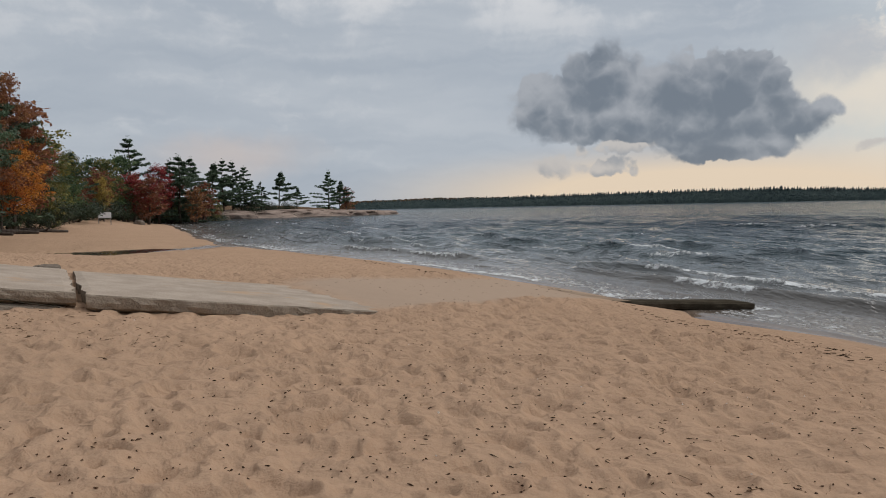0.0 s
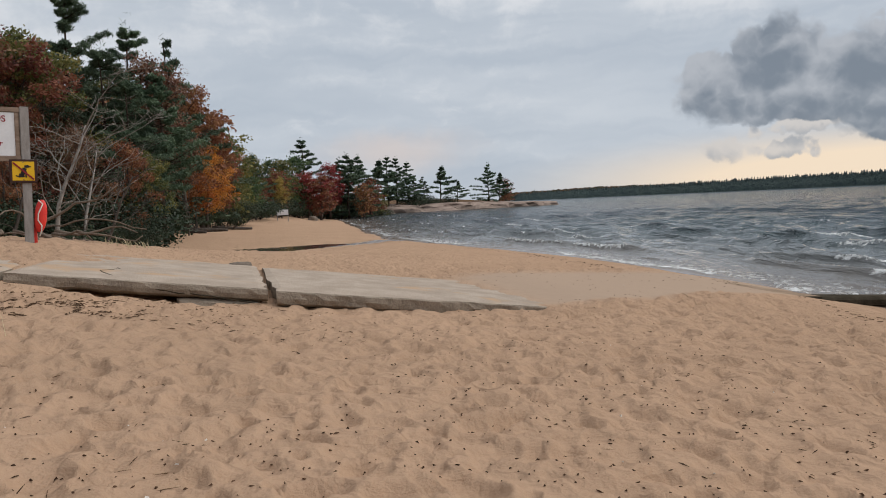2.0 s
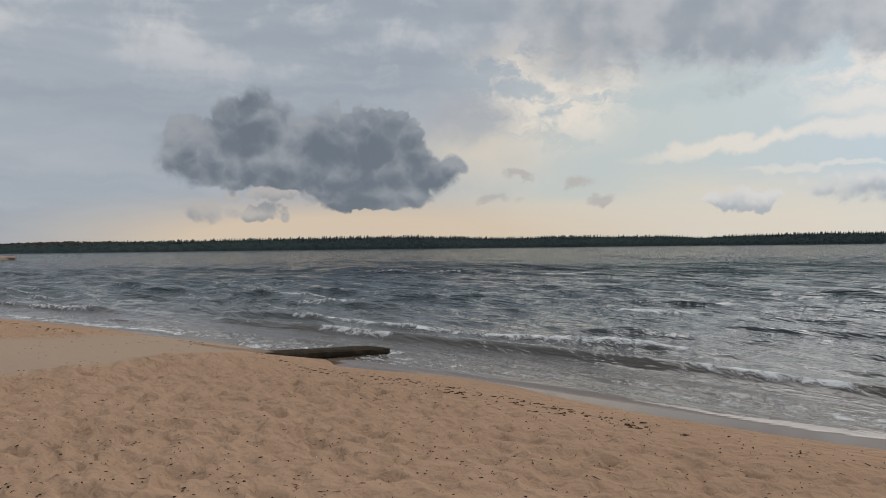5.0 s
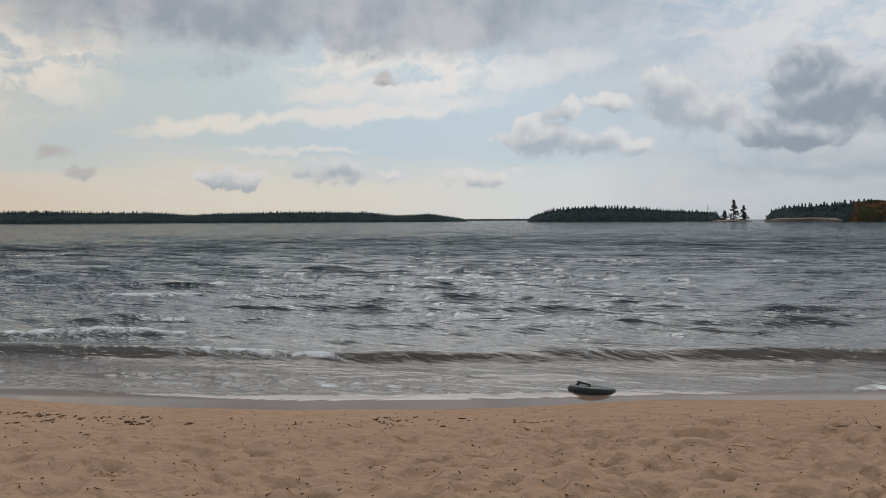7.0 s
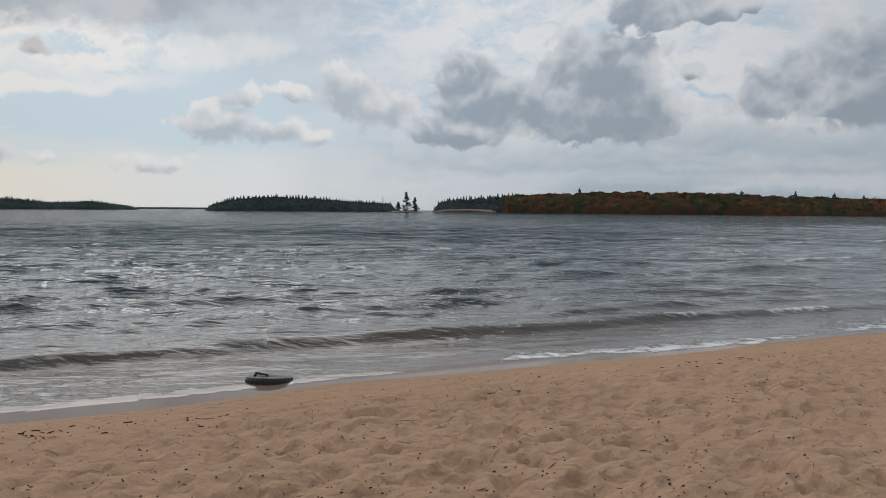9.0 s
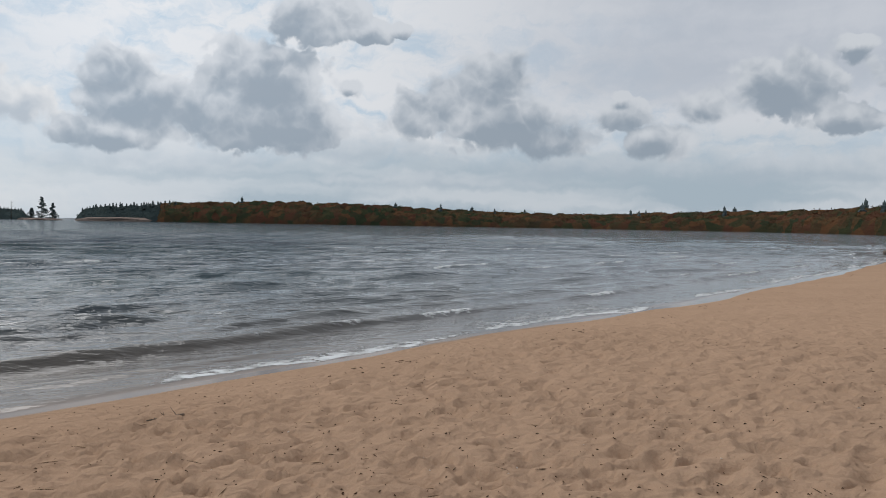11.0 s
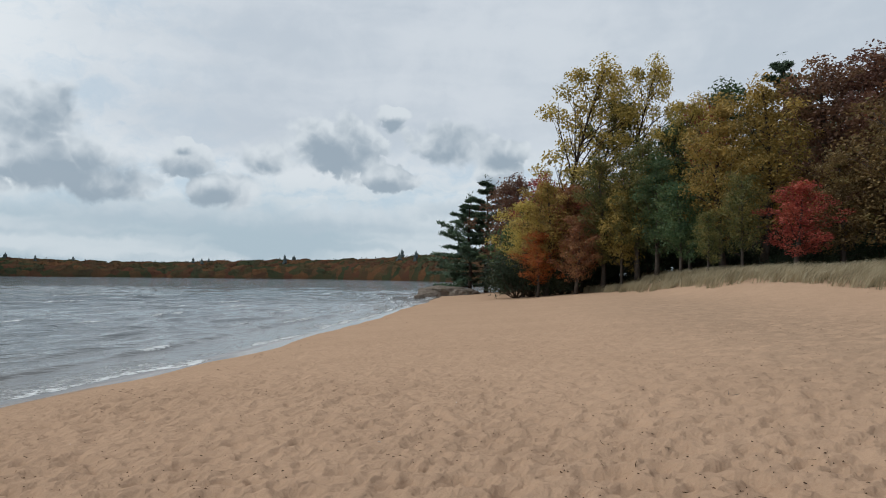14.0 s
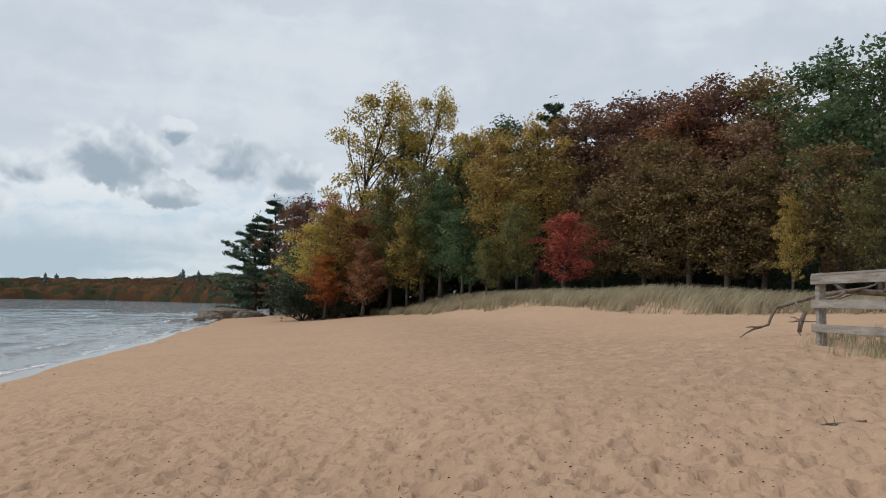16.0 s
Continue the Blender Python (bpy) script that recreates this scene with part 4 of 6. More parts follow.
def plant(key, x, y, h, turn=0.0, group="trees at the beach", wide=1.0, label="", sink=0.12):
    root, h0 = STOCK[key]
    k = h / h0
    m = pose(x, y, lift_to(x, y) - sink, 0, 0, turn) @ Matrix.Diagonal((k * wide, k * wide, k, 1))
    if key not in PLANTED:
        PLANTED[key] = root.name
        root.matrix_basis = m
        ob = root
    else:
        s = root.scale
        ob = copy_thing(root, m @ Matrix.Diagonal((1 / s[0], 1 / s[1], 1 / s[2], 1)))
    return tagged(ob, label or LOOKS[key.split("_")[1 if key.startswith("deep") else 0]], "bush" if key.startswith("bush") else "tree", group)


for i, kind in enumerate(("gold", "olive", "green", "rust", "maroon", "orange", "red", "oak")):
    STOCK[kind + "_a"] = broadleaf(kind, 11 + i, 12.0, 3.6, 0.17, 8000, size=0.145)
    STOCK[kind + "_b"] = broadleaf(kind, 31 + i, 14.0, 3.2, 0.18, 11000, size=0.135)
STOCK["gold_tall"] = broadleaf("gold", 53, 20.0, 4.8, 0.14, 9500, -0.20, True, BARK_DARK, 0.165)
STOCK["olive_tall"] = broadleaf("olive", 55, 20.0, 4.6, 0.14, 9500, -0.16, True, BARK_DARK, 0.165)
STOCK["deep_green"] = broadleaf("green", 57, 14.0, 4.0, 0.10, 2000, size=0.34)
STOCK["deep_olive"] = broadleaf("olive", 58, 14.0, 4.0, 0.10, 2000, size=0.34)
STOCK["deep_rust"] = broadleaf("rust", 59, 14.0, 4.0, 0.10, 2000, size=0.34)
STOCK["pine_a"] = pine(71, 12.0, 3.5, 0.08, 16000, 0.0, 0.10, 0.42, 0.15)
STOCK["pine_b"] = pine(72, 14.0, 3.3, 0.25, 13500, 0.0, 0.28, 0.42, 0.16)
STOCK["pine_wind"] = pine(73, 9.0, 2.7, 0.34, 7000, 0.45, 0.50, 0.42, 0.16)
STOCK["pine_thin"] = pine(74, 9.0, 1.9, 0.35, 3000, 0.3, 0.5, 0.42, 0.15)
STOCK["pine_near"] = pine(75, 12.0, 3.8, 0.28, 30000, 0.0, 0.14, 0.36, 0.078)
STOCK["pine_slim"] = pine(76, 9.0, 2.2, 0.34, 24000, 0.0, 0.06, 0.5, 0.07)
for i, kind in enumerate(("rust", "maroon", "olive", "orange", "green")):
    STOCK[kind + "_near"] = broadleaf(kind, 61 + i, 10.0, 3.1, 0.24, 10500, 0.0, i % 2 == 0, BARK, 0.105)
STOCK["bare_a"] = bare_tree(81, 7.0, None, 10, 0.06, 3)
STOCK["bare_b"] = bare_tree(82, 6.0, BARK, 7, -0.15)
STOCK["bush_a"] = bush("shade_shrub", 91)
STOCK["bush_b"] = bush("shade_shrub", 92)

# ---- woods round the beach ----
def polar(az, d):
    return d * math.sin(radians(az)), d * math.cos(radians(az))


def stand(rows, group):
    """Trees by bearing, distance, and the height of the top above the eye in degrees."""
    rng = random.Random(len(rows))
    for row in rows:
        key, az, d, top = row[:4]
        x, y = polar(az, d)
        h = 1.06 * (1.7 + d * math.tan(radians(top + (0.35 if 150 < az < 171 else 0.2 if az > 171 or az < -160 else 0.1))) - lift_to(x, y))
        if d > 105 and key[:-2] in ("rust", "olive", "green", "gold"):
            key = {"rust": "deep_rust", "olive": "deep_olive", "green": "deep_green", "gold": "deep_olive"}[key[:-2]]
        plant(key, x, y, h, rng.uniform(0, 360) if "tall" not in key and "wind" not in key else rng.uniform(-15, 15), group, row[4] if len(row) > 4 else 1.0)


stand([("pine_a", 153.4, 100, 5.4, 1.5), ("pine_a", 154.7, 103, 6.6, 1.5), ("maroon_a", 156.0, 96, 6.9), ("maroon_b", 157.2, 92, 7.4), ("gold_tall", 160.3, 73, 15.0, 1.05),
       ("olive_tall", 162.4, 77, 12.8, 1.1), ("gold_tall", 164.9, 75, 15.0, 0.8), ("gold_a", 157.7, 69, 5.6, 1.15), ("orange_a", 158.6, 66, 3.2, 1.3), ("gold_b", 159.3, 67, 7.2, 1.2),
       ("rust_a", 161.0, 68, 6.4, 1.1), ("red_b", 162.0, 69, 5.6), ("olive_b", 163.4, 65, 8.8)], "trees at the southern woods")
stand([("gold_a", 164.9, 64, 6.4, 0.9), ("olive_b", 166.2, 64, 10.0, 1.1), ("gold_tall", 167.8, 66, 12.6, 0.9), ("green_b", 168.9, 67, 11.2, 1.3), ("green_a", 169.9, 60, 6.2, 1.2), ("red_b", 170.3, 76, 12.3),
       ("gold_b", 172.0, 60, 12.6, 1.15), ("gold_b", 174.7, 62, 13.8, 1.2), ("olive_a", 173.3, 55, 7.6, 1.0), ("green_b", 172.2, 80, 13.6, 1.3), ("pine_b", 176.0, 92, 14.1, 1.3), ("red_a", 177.0, 54, 6.6, 1.5), ("green_b", 167.4, 62, 8.8, 1.2), ("green_a", 169.0, 59, 6.8, 1.1), ("red_a", 159.2, 72, 7.2, 0.9), ("rust_a", 161.6, 64, 4.2, 1.3),
       ("olive_a", 171.0, 55, 5.0)], "trees at the southern woods")
stand([("maroon_b", 178.6, 66, 14.4, 1.35), ("maroon_b", -177.6, 65, 15.0, 1.35), ("rust_b", -174.6, 61, 14.2, 1.3), ("maroon_b", -171.8, 62, 15.7, 1.35), ("oak_b", -168.4, 63, 15.9, 1.35), ("green_b", -165.0, 57, 16.6, 1.3), ("maroon_a", -169.8, 57, 13.0, 1.2), ("oak_a", -176.0, 58, 12.0, 1.3),
       ("green_a", -161.6, 53, 16.9, 1.2), ("maroon_b", 180.4, 74, 14.4, 1.4), ("maroon_b", -175.9, 73, 15.0, 1.4), ("rust_b", -173.0, 75, 15.3, 1.4), ("oak_b", 179.6, 57, 8.6, 1.3), ("oak_a", -177.2, 56, 10.4, 1.25), ("oak_b", -174.0, 55, 10.2, 1.3), ("oak_a", -171.4, 54, 9.6, 1.3), ("oak_b", -169.2, 54, 10.6, 1.3),
       ("gold_b", -167.2, 49, 8.0, 0.75), ("oak_a", -164.4, 50, 11.0, 1.2), ("olive_b", -162.0, 46, 9.0, 1.2)], "trees at the southern woods")
stand([("pine_near", -33.4, 44, 13.6, 1.0), ("pine_near", -29.6, 46, 11.8, 1.0), ("pine_near", -31.4, 41, 10.4, 1.1), ("pine_near", -29.9, 40, 8.6, 0.95), ("pine_slim", -27.8, 41, 8.8, 1.25), ("maroon_near", -28.6, 45, 10.2, 1.0), ("pine_thin", -27.2, 52, 11.2, 0.9), ("pine_slim", -27.4, 46, 8.2, 0.95), ("pine_near", -29.1, 43, 8.4, 0.75), ("rust_near", -26.6, 54, 9.0, 0.95),
       ("rust_near", -25.5, 60, 7.3, 0.9), ("orange_near", -24.8, 57, 3.9, 1.2), ("rust_near", -24.2, 64, 5.6, 0.9), ("olive_near", -23.0, 74, 3.8, 1.0), ("orange_near", -25.6, 56, 3.0), ("olive_b", -21.6, 98, 3.9, 1.2),
       ("green_a", -20.4, 112, 3.5, 1.2), ("gold_a", -19.9, 108, 2.6), ("green_b", -18.6, 118, 3.7, 1.3)], "trees at the northern woods")
stand([("pine_b", -17.8, 128, 4.6, 1.35), ("olive_b", -19.5, 112, 3.4, 1.3), ("gold_a", -19.6, 100, 2.2, 0.8), ("red_a", -17.6, 117, 2.4, 1.6), ("rust_a", -16.6, 116, 2.2, 1.6), ("red_b", -15.9, 128, 3.1, 1.3), ("pine_a", -14.5, 130, 3.4, 1.5), ("pine_a", -15.1, 134, 3.1, 1.4), ("pine_b", -13.7, 138, 3.3, 1.3),
       ("rust_a", -12.9, 134, 1.75, 1.5), ("rust_b", -13.4, 126, 1.4, 1.4), ("pine_wind", -12.3, 176, 2.9, 1.4), ("pine_b", -11.5, 180, 3.2, 1.2), ("pine_b", -10.8, 184, 3.1, 1.1), ("pine_b", -10.0, 186, 2.75, 1.3), ("pine_a", -9.5, 188, 1.7, 1.4)], "trees at the northern woods")
stand([("pine_thin", -8.7, 194, 1.7, 1.6), ("pine_wind", -7.5, 198, 2.35, 1.4), ("pine_wind", -6.2, 205, 1.2, 1.7), ("pine_a", -3.8, 208, 2.4, 1.25), ("pine_wind", -3.0, 210, 1.7, 1.3),
       ("rust_a", -2.5, 212, 1.4, 1.25), ("bush_b", -8.2, 192, 0.35), ("bush_b", -6.9, 196, 0.3), ("bush_b", -9.6, 184, 0.4)], "trees on the rocky point")
stand([("maroon_near", -34.8, 42, 9.6, 1.0), ("olive_near", -36.6, 40, 11.4, 1.1), ("rust_near", -38.4, 38, 11.6, 1.1), ("maroon_near", -40.4, 36, 12.5, 1.1), ("pine_near", -39.2, 47, 13.6, 1.0), ("maroon_near", -33.2, 38, 5.8, 0.9), ("rust_near", -30.0, 35, 4.6, 0.85),
       ("olive_near", -29.0, 36, 3.8, 0.85), ("rust_near", -37.8, 34, 4.6, 0.9), ("pine_near", -42.5, 40, 14.0, 1.0), ("olive_near", -44.5, 36, 12.0)], "trees at the northern woods")
stand([("bare_a", -34.9, 23.0, 9.6, 1.0), ("bare_b", -31.9, 27.0, 4.9, 1.2), ("bare_a", -33.2, 31.0, 7.6, 0.9), ("bare_b", -26.3, 48.0, 3.2, 0.8), ("bare_b", -37.6, 30.0, 7.0, 0.9)], "bare trees on the bank")
stand([("bush_b", -30.2, 28.5, -0.5, 1.0), ("bush_a", -33.6, 35, 0.8, 1.4), ("bush_a", -36.8, 33, 1.0, 1.3), ("bush_b", -35.0, 35, 1.0, 1.4), ("bush_b", -38.6, 33, 1.0, 1.3), ("bush_a", -31.4, 35, 0.8, 1.3), 
       ("bush_b", -23.6, 62, -0.1), ("bush_a", 156.6, 86, -0.2, 1.3), ("bush_b", 158.2, 76, -0.2, 2.0), ("bush_a", -167.6, 56, 3.2, 1.2), ("bush_a", 178.0, 58, 3.0, 1.2), ("bush_b", -177.6, 62, 3.2, 1.4)], "bushes at the wood's edge")


def backwoods():
    """Second and third rows that close the woods."""
    rng = random.Random(5)
    keys = ("deep_green", "deep_olive", "deep_rust", "maroon_b", "deep_green", "pine_a", "deep_olive", "deep_rust")
    for i in range(40):
        az = 156.5 + i * 1.12
        for d, top in ((78 + 6 * rng.random(), 0.80), (94 + 6 * rng.random(), 0.92)):
            roof = np.interp(az, (156, 160, 168, 176, 189, 202), (5.0, 8.5, 9.5, 12.5, 14.6, 15.6))
            x, y = polar(az, d)
            if inland(np.array([x]), np.array([y]))[0] < 6 or (az > 180 and top > 0.9 and i % 2):
                continue
            plant(keys[rng.randrange(8)], x, y, min(24, 1.7 + d * math.tan(radians(roof * top * rng.uniform(0.85, 1.02))) - lift_to(x, y)), rng.uniform(0, 360), "trees at the southern woods", 1.35)
        # bushes whose dark leaf colour paints the shade between the trunks
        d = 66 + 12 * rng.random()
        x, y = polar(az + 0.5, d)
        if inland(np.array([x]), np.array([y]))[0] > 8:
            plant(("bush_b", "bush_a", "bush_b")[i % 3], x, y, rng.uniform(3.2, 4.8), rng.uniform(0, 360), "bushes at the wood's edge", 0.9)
    for i in range(15):
        az = -46 + i * 1.75
        d = 54 + 6 * rng.random() + max(0, az + 26) * 9
        roof = np.interp(az, (-46, -30, -25, -22, -19), (11.0, 9.5, 8.0, 4.2, 3.0))
        x, y = polar(az, d)
        plant(("deep_green", "pine_a", "deep_rust", "deep_olive", "pine_b")[i % 5], x, y, 1.7 + d * math.tan(radians(roof)) - lift_to(x, y), rng.uniform(0, 360), "trees at the northern woods", 1.4)
        if az < -25:
            x, y = polar(az, (44 if az < -30 else 60) + 3 * rng.random())
            plant("bush_b", x, y, rng.uniform(2.5, 3.6), rng.uniform(0, 360), "bushes at the wood's edge", 1.0)


backwoods()
for i in range(22):
    az = -23.0 + i * 0.52
    d = float(np.interp(az, (-23, -20, -17, -12), (66, 100, 128, 150))) + 6 * (i % 3)
    x, y = polar(az, d)
    plant(("deep_olive", "deep_rust", "deep_green", "deep_olive", "deep_rust", "deep_rust", "deep_green")[(i * 3) % 7], x, y, (4.6, 5.6, 6.6, 5.2)[i % 4] * (0.8 if az < -20 else 1.0), i * 47.0, "trees at the northern woods", 1.35)
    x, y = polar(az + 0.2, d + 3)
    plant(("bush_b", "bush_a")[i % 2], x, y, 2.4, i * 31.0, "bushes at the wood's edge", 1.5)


for key, (root, _) in STOCK.items():
    if key not in PLANTED:
        for ob in (*root.children_recursive, root):
            bpy.data.objects.remove(ob)


# ---- far shores ----
def crowns(u, v, cell, seed, pointed):
    """Rounded or pointed tree tops over a slope, 0 to 1."""
    high = np.zeros_like(u)
    iu, iv = np.floor(u / cell), np.floor(v / cell)
    for ou in (-1, 0, 1):
        for ov in (-1, 0, 1):
            ju, jv = iu + ou, iv + ov
            cu, cv = (ju + lattice(ju, jv, seed)) * cell, (jv + lattice(ju, jv, seed + 1)) * cell
            r = np.hypot(u - cu, v - cv) / (cell * (0.62 + 0.30 * lattice(ju, jv, seed + 2)))
            top = np.clip(1 - r, 0, 1) if pointed else np.sqrt(np.clip(1 - r * r, 0, 1))
            high = np.maximum(high, top * (0.55 + 0.45 * lattice(ju, jv, seed + 3)))
    return high


def far_shore(name, label, az0, az1, dists, roof, conifer, mat, seed):
    """A wooded shore far over the lake: a canopy of crowns up a bank, and the trees along its skyline. dists, roof: (bearings, values)."""
    rng = np.random.default_rng(seed)
    middle = float(np.mean(dists[1]))
    azs = np.arange(az0, az1 + 0.001, math.degrees(1.3 / middle) if conifer < 0.9 else math.degrees(1.7 / middle))
    q = np.concatenate([np.linspace(0, 1, 22), [1.3]])
    aa, qq = np.meshgrid(azs, q, indexing="ij")
    dist = np.interp(aa, *dists)
    top = 1.65 + dist * np.tan(np.radians(np.interp(aa, *roof))) - LAKE_Z
    ends = np.clip(np.minimum(aa - az0, az1 - aa) / 0.5 + 0.04, 0, 1) ** 0.5
    pointed = conifer > 0.9
    bumps = crowns(np.radians(aa) * middle, qq * 34.0, 3.2 if pointed else 5.4, seed * 7, pointed) * np.clip(qq * 6, 0, 1)
    size = top * (0.22 if pointed else 0.17)
    z = LAKE_Z - 0.2 + ((top - size * 0.75) * np.clip(qq, 0, 1) ** 0.55 + bumps * size) * ends
    z[:, -1] = LAKE_Z - 1.0
    far = dist + 34.0 * qq - bumps * 2.0
    x, y = far * np.sin(np.radians(aa)), far * np.cos(np.radians(aa))
    verts = np.stack([x, y, z], -1).reshape(-1, 3)
    n, m = aa.shape
    idx = np.arange(n * m).reshape(n, m)
    quads = np.stack([idx[:-1, :-1], idx[1:, :-1], idx[1:, 1:], idx[:-1, 1:]], -1).reshape(-1, 4)
    root = tagged(new(name), label, "far shore", "", "stuff")
    part("canopy", mesh_of("canopy", verts.tolist(), quads.tolist(), mat, True), None, root)
    if not pointed:
        pick = rng.choice(n * m, int(n * 7))
        pick = pick[(qq.reshape(-1)[pick] > 0.06) & (qq.reshape(-1)[pick] <= 1.0)]
        part("leaves", leaf_cloud("leaves", verts[pick], np.full((len(pick), 3), 0.9), [5] * len(pick), 0.62, mat, seed, 1.3), None, root)
    tv, tf = [], []
    a = az0 + 0.1
    while a < az1 - 0.05:
        if rng.random() < conifer or pointed:
            d = np.interp(a, *dists) + rng.uniform(18, 34)
            h = (1.65 + d * math.tan(radians(np.interp(a, *roof))) - LAKE_Z) * min(1.0, (a - az0) / 0.5 + 0.2, (az1 - a) / 0.5 + 0.2) ** 0.5
            tall = h * (rng.uniform(0.26, 0.42) if pointed else rng.uniform(0.40, 0.62))
            far_tree(tv, tf, *polar(a, d), tall, rng, h * rng.uniform(0.99, 1.13) - tall * 0.96 + (0.0 if pointed else 0.06 * h))
        a += math.degrees((2.6 if pointed else 2.2) / middle) * rng.uniform(0.5, 1.5)
    if tv:
        part("trees", mesh_of("trees", tv, tf, FAR_PINE_HAZED), None, root)
    return root


def far_tree(verts, faces, x, y, h, rng, foot=0.0):
    """One distant conifer: ragged tiers of boughs."""
    first = len(verts)
    w, n = h * rng.uniform(0.20, 0.34), 5
    levels = ((0.0, 0.8), (0.30, 1.0), (0.34, 0.66), (0.56, 0.78), (0.60, 0.46), (0.80, 0.50), (0.84, 0.24), (1.0, 0.03))
    turn = rng.uniform(0, 6.28)
    for q, r in levels:
        for k in range(n):
            a = turn + 6.28318 * k / n + q
            g = w * r * rng.uniform(0.72, 1.28)
            verts.append((x + math.cos(a) * g, y + math.sin(a) * g, LAKE_Z + foot + h * q + (rng.uniform(-0.05, 0.05) * h if 0.1 < q < 1 else 0)))
    for i in range(len(levels) - 1):
        for k in range(n):
            a, b = first + i * n + k, first + i * n + (k + 1) % n
            faces.append((a, b, b + n, a + n))


def canopy(name, cell, *colours):
    """Distant crowns: one hue to a crown, mottled leaf by leaf."""
    m, t, bsdf = material(name)
    co = spot(t)
    wob = vec(t, "ADD", co, vec(t, "MULTIPLY", noise_tex(t, co, 0.5, 3, 0.6, 0.0, True), (3.0, 3.0, 3.0)))
    vor = t.nodes.new("ShaderNodeTexVoronoi")
    vor.inputs["Scale"].default_value = 1.0 / cell
    t.links.new(wob, vor.inputs["Vector"])
    sep = t.nodes.new("ShaderNodeSeparateColor")
    t.links.new(vor.outputs["Color"], sep.inputs[0])
    fine = noise_tex(t, co, 0.9, 4, 0.7)
    broad = noise_tex(t, co, 0.02, 2, 0.5)
    pick = op(t, "ADD", op(t, "ADD", op(t, "MULTIPLY", sep.outputs[0], 0.62), op(t, "MULTIPLY", fine, 0.25)), op(t, "MULTIPLY", op(t, "SUBTRACT", broad, 0.5), 0.7))
    ramp = t.nodes.new("ShaderNodeValToRGB")
    t.links.new(pick, ramp.inputs[0])
    els = ramp.color_ramp.elements
    while len(els) < len(colours):
        els.new(0.5)
    for i, c in enumerate(colours):
        els[i].position = i / (len(colours) - 1)
        els[i].color = (*c, 1)
    t.links.new(ramp.outputs[0], bsdf.inputs["Base Color"])
    bsdf.inputs["Roughness"].default_value = 0.9
    bsdf.inputs["Specular IOR Level"].default_value = 0.0
    bump(t, bsdf, op(t, "ADD", fine, noise_tex(t, co, 0.35, 3, 0.6)), 1.0, 1.6)
    return m


# haze over the lake is put into the needle colour: lighter, blue-grey
FAR_PINE_HAZED = leafy("hazed_far_conifers", (0.044, 0.060, 0.064), (0.064, 0.084, 0.083), (0.084, 0.104, 0.097), through_light=0.1)
FAR_MIX = canopy("far_autumn_woods", 6.0, (0.034, 0.050, 0.029), (0.058, 0.060, 0.032), (0.108, 0.050, 0.032), (0.040, 0.054, 0.031), (0.140, 0.070, 0.036), (0.060, 0.050, 0.033), (0.135, 0.098, 0.042))
# conifer canopy colour with the same haze mixed in
FAR_HAZED = canopy("hazed_conifer_woods", 4.0, (0.036, 0.052, 0.054), (0.054, 0.072, 0.070), (0.074, 0.092, 0.084))
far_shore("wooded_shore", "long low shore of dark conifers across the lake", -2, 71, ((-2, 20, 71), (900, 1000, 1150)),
          ((-2, 4, 10, 16, 24, 29, 34, 36, 40, 48, 50.5, 53, 58, 63, 65.5, 68, 71), (0.42, 0.56, 0.64, 0.74, 0.84, 0.88, 0.70, 0.66, 0.72, 0.66, 0.50, 0.64, 0.72, 0.68, 0.42, 0.55, 0.10)), 1.0, FAR_HAZED, 3)
far_shore("hazy_shore", "thin hazy far shore of low woods", -3, 12, ((-3, 12), (1350, 1350)), ((-3, 5, 12), (0.50, 0.68, 0.60)), 0.02, FAR_MIX, 4)
far_shore("distant_shore", "very distant low shore on the horizon", 70.5, 77.5, ((70, 78), (2600, 2600)), ((70, 78), (0.10, 0.09)), 1.0, FAR_HAZED, 5)
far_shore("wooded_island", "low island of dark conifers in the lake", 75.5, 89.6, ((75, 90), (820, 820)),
          ((75.5, 77.5, 80, 83, 87, 89.6), (0.25, 0.86, 1.06, 0.95, 0.68, 0.50)), 1.0, FAR_HAZED, 6)
far_shore("pine_point", "point of pines on pale rock", 92.4, 99.5, ((92, 100), (660, 640)), ((92.4, 93.4, 97, 99.5), (0.55, 0.86, 1.16, 1.25)), 1.0, FAR_HAZED, 7)
far_shore("autumn_shore", "wooded far shore in rust and green autumn leaf", 97.5, 134, ((97, 110, 134), (650, 560, 520)),
          ((97, 100, 104, 108, 114, 118, 122, 128, 134), (1.22, 1.38, 1.52, 1.58, 1.46, 1.26, 1.08, 0.96, 0.98)), 0.03, FAR_MIX, 8)
far_shore("autumn_bay", "wooded bay shore in rust, olive and green leaf", 131, 156, ((131, 143, 156), (520, 480, 300)),
          ((131, 135, 139, 143, 147, 151, 156), (0.96, 1.18, 1.36, 1.40, 1.60, 2.0, 2.7)), 0.16, FAR_MIX, 9)


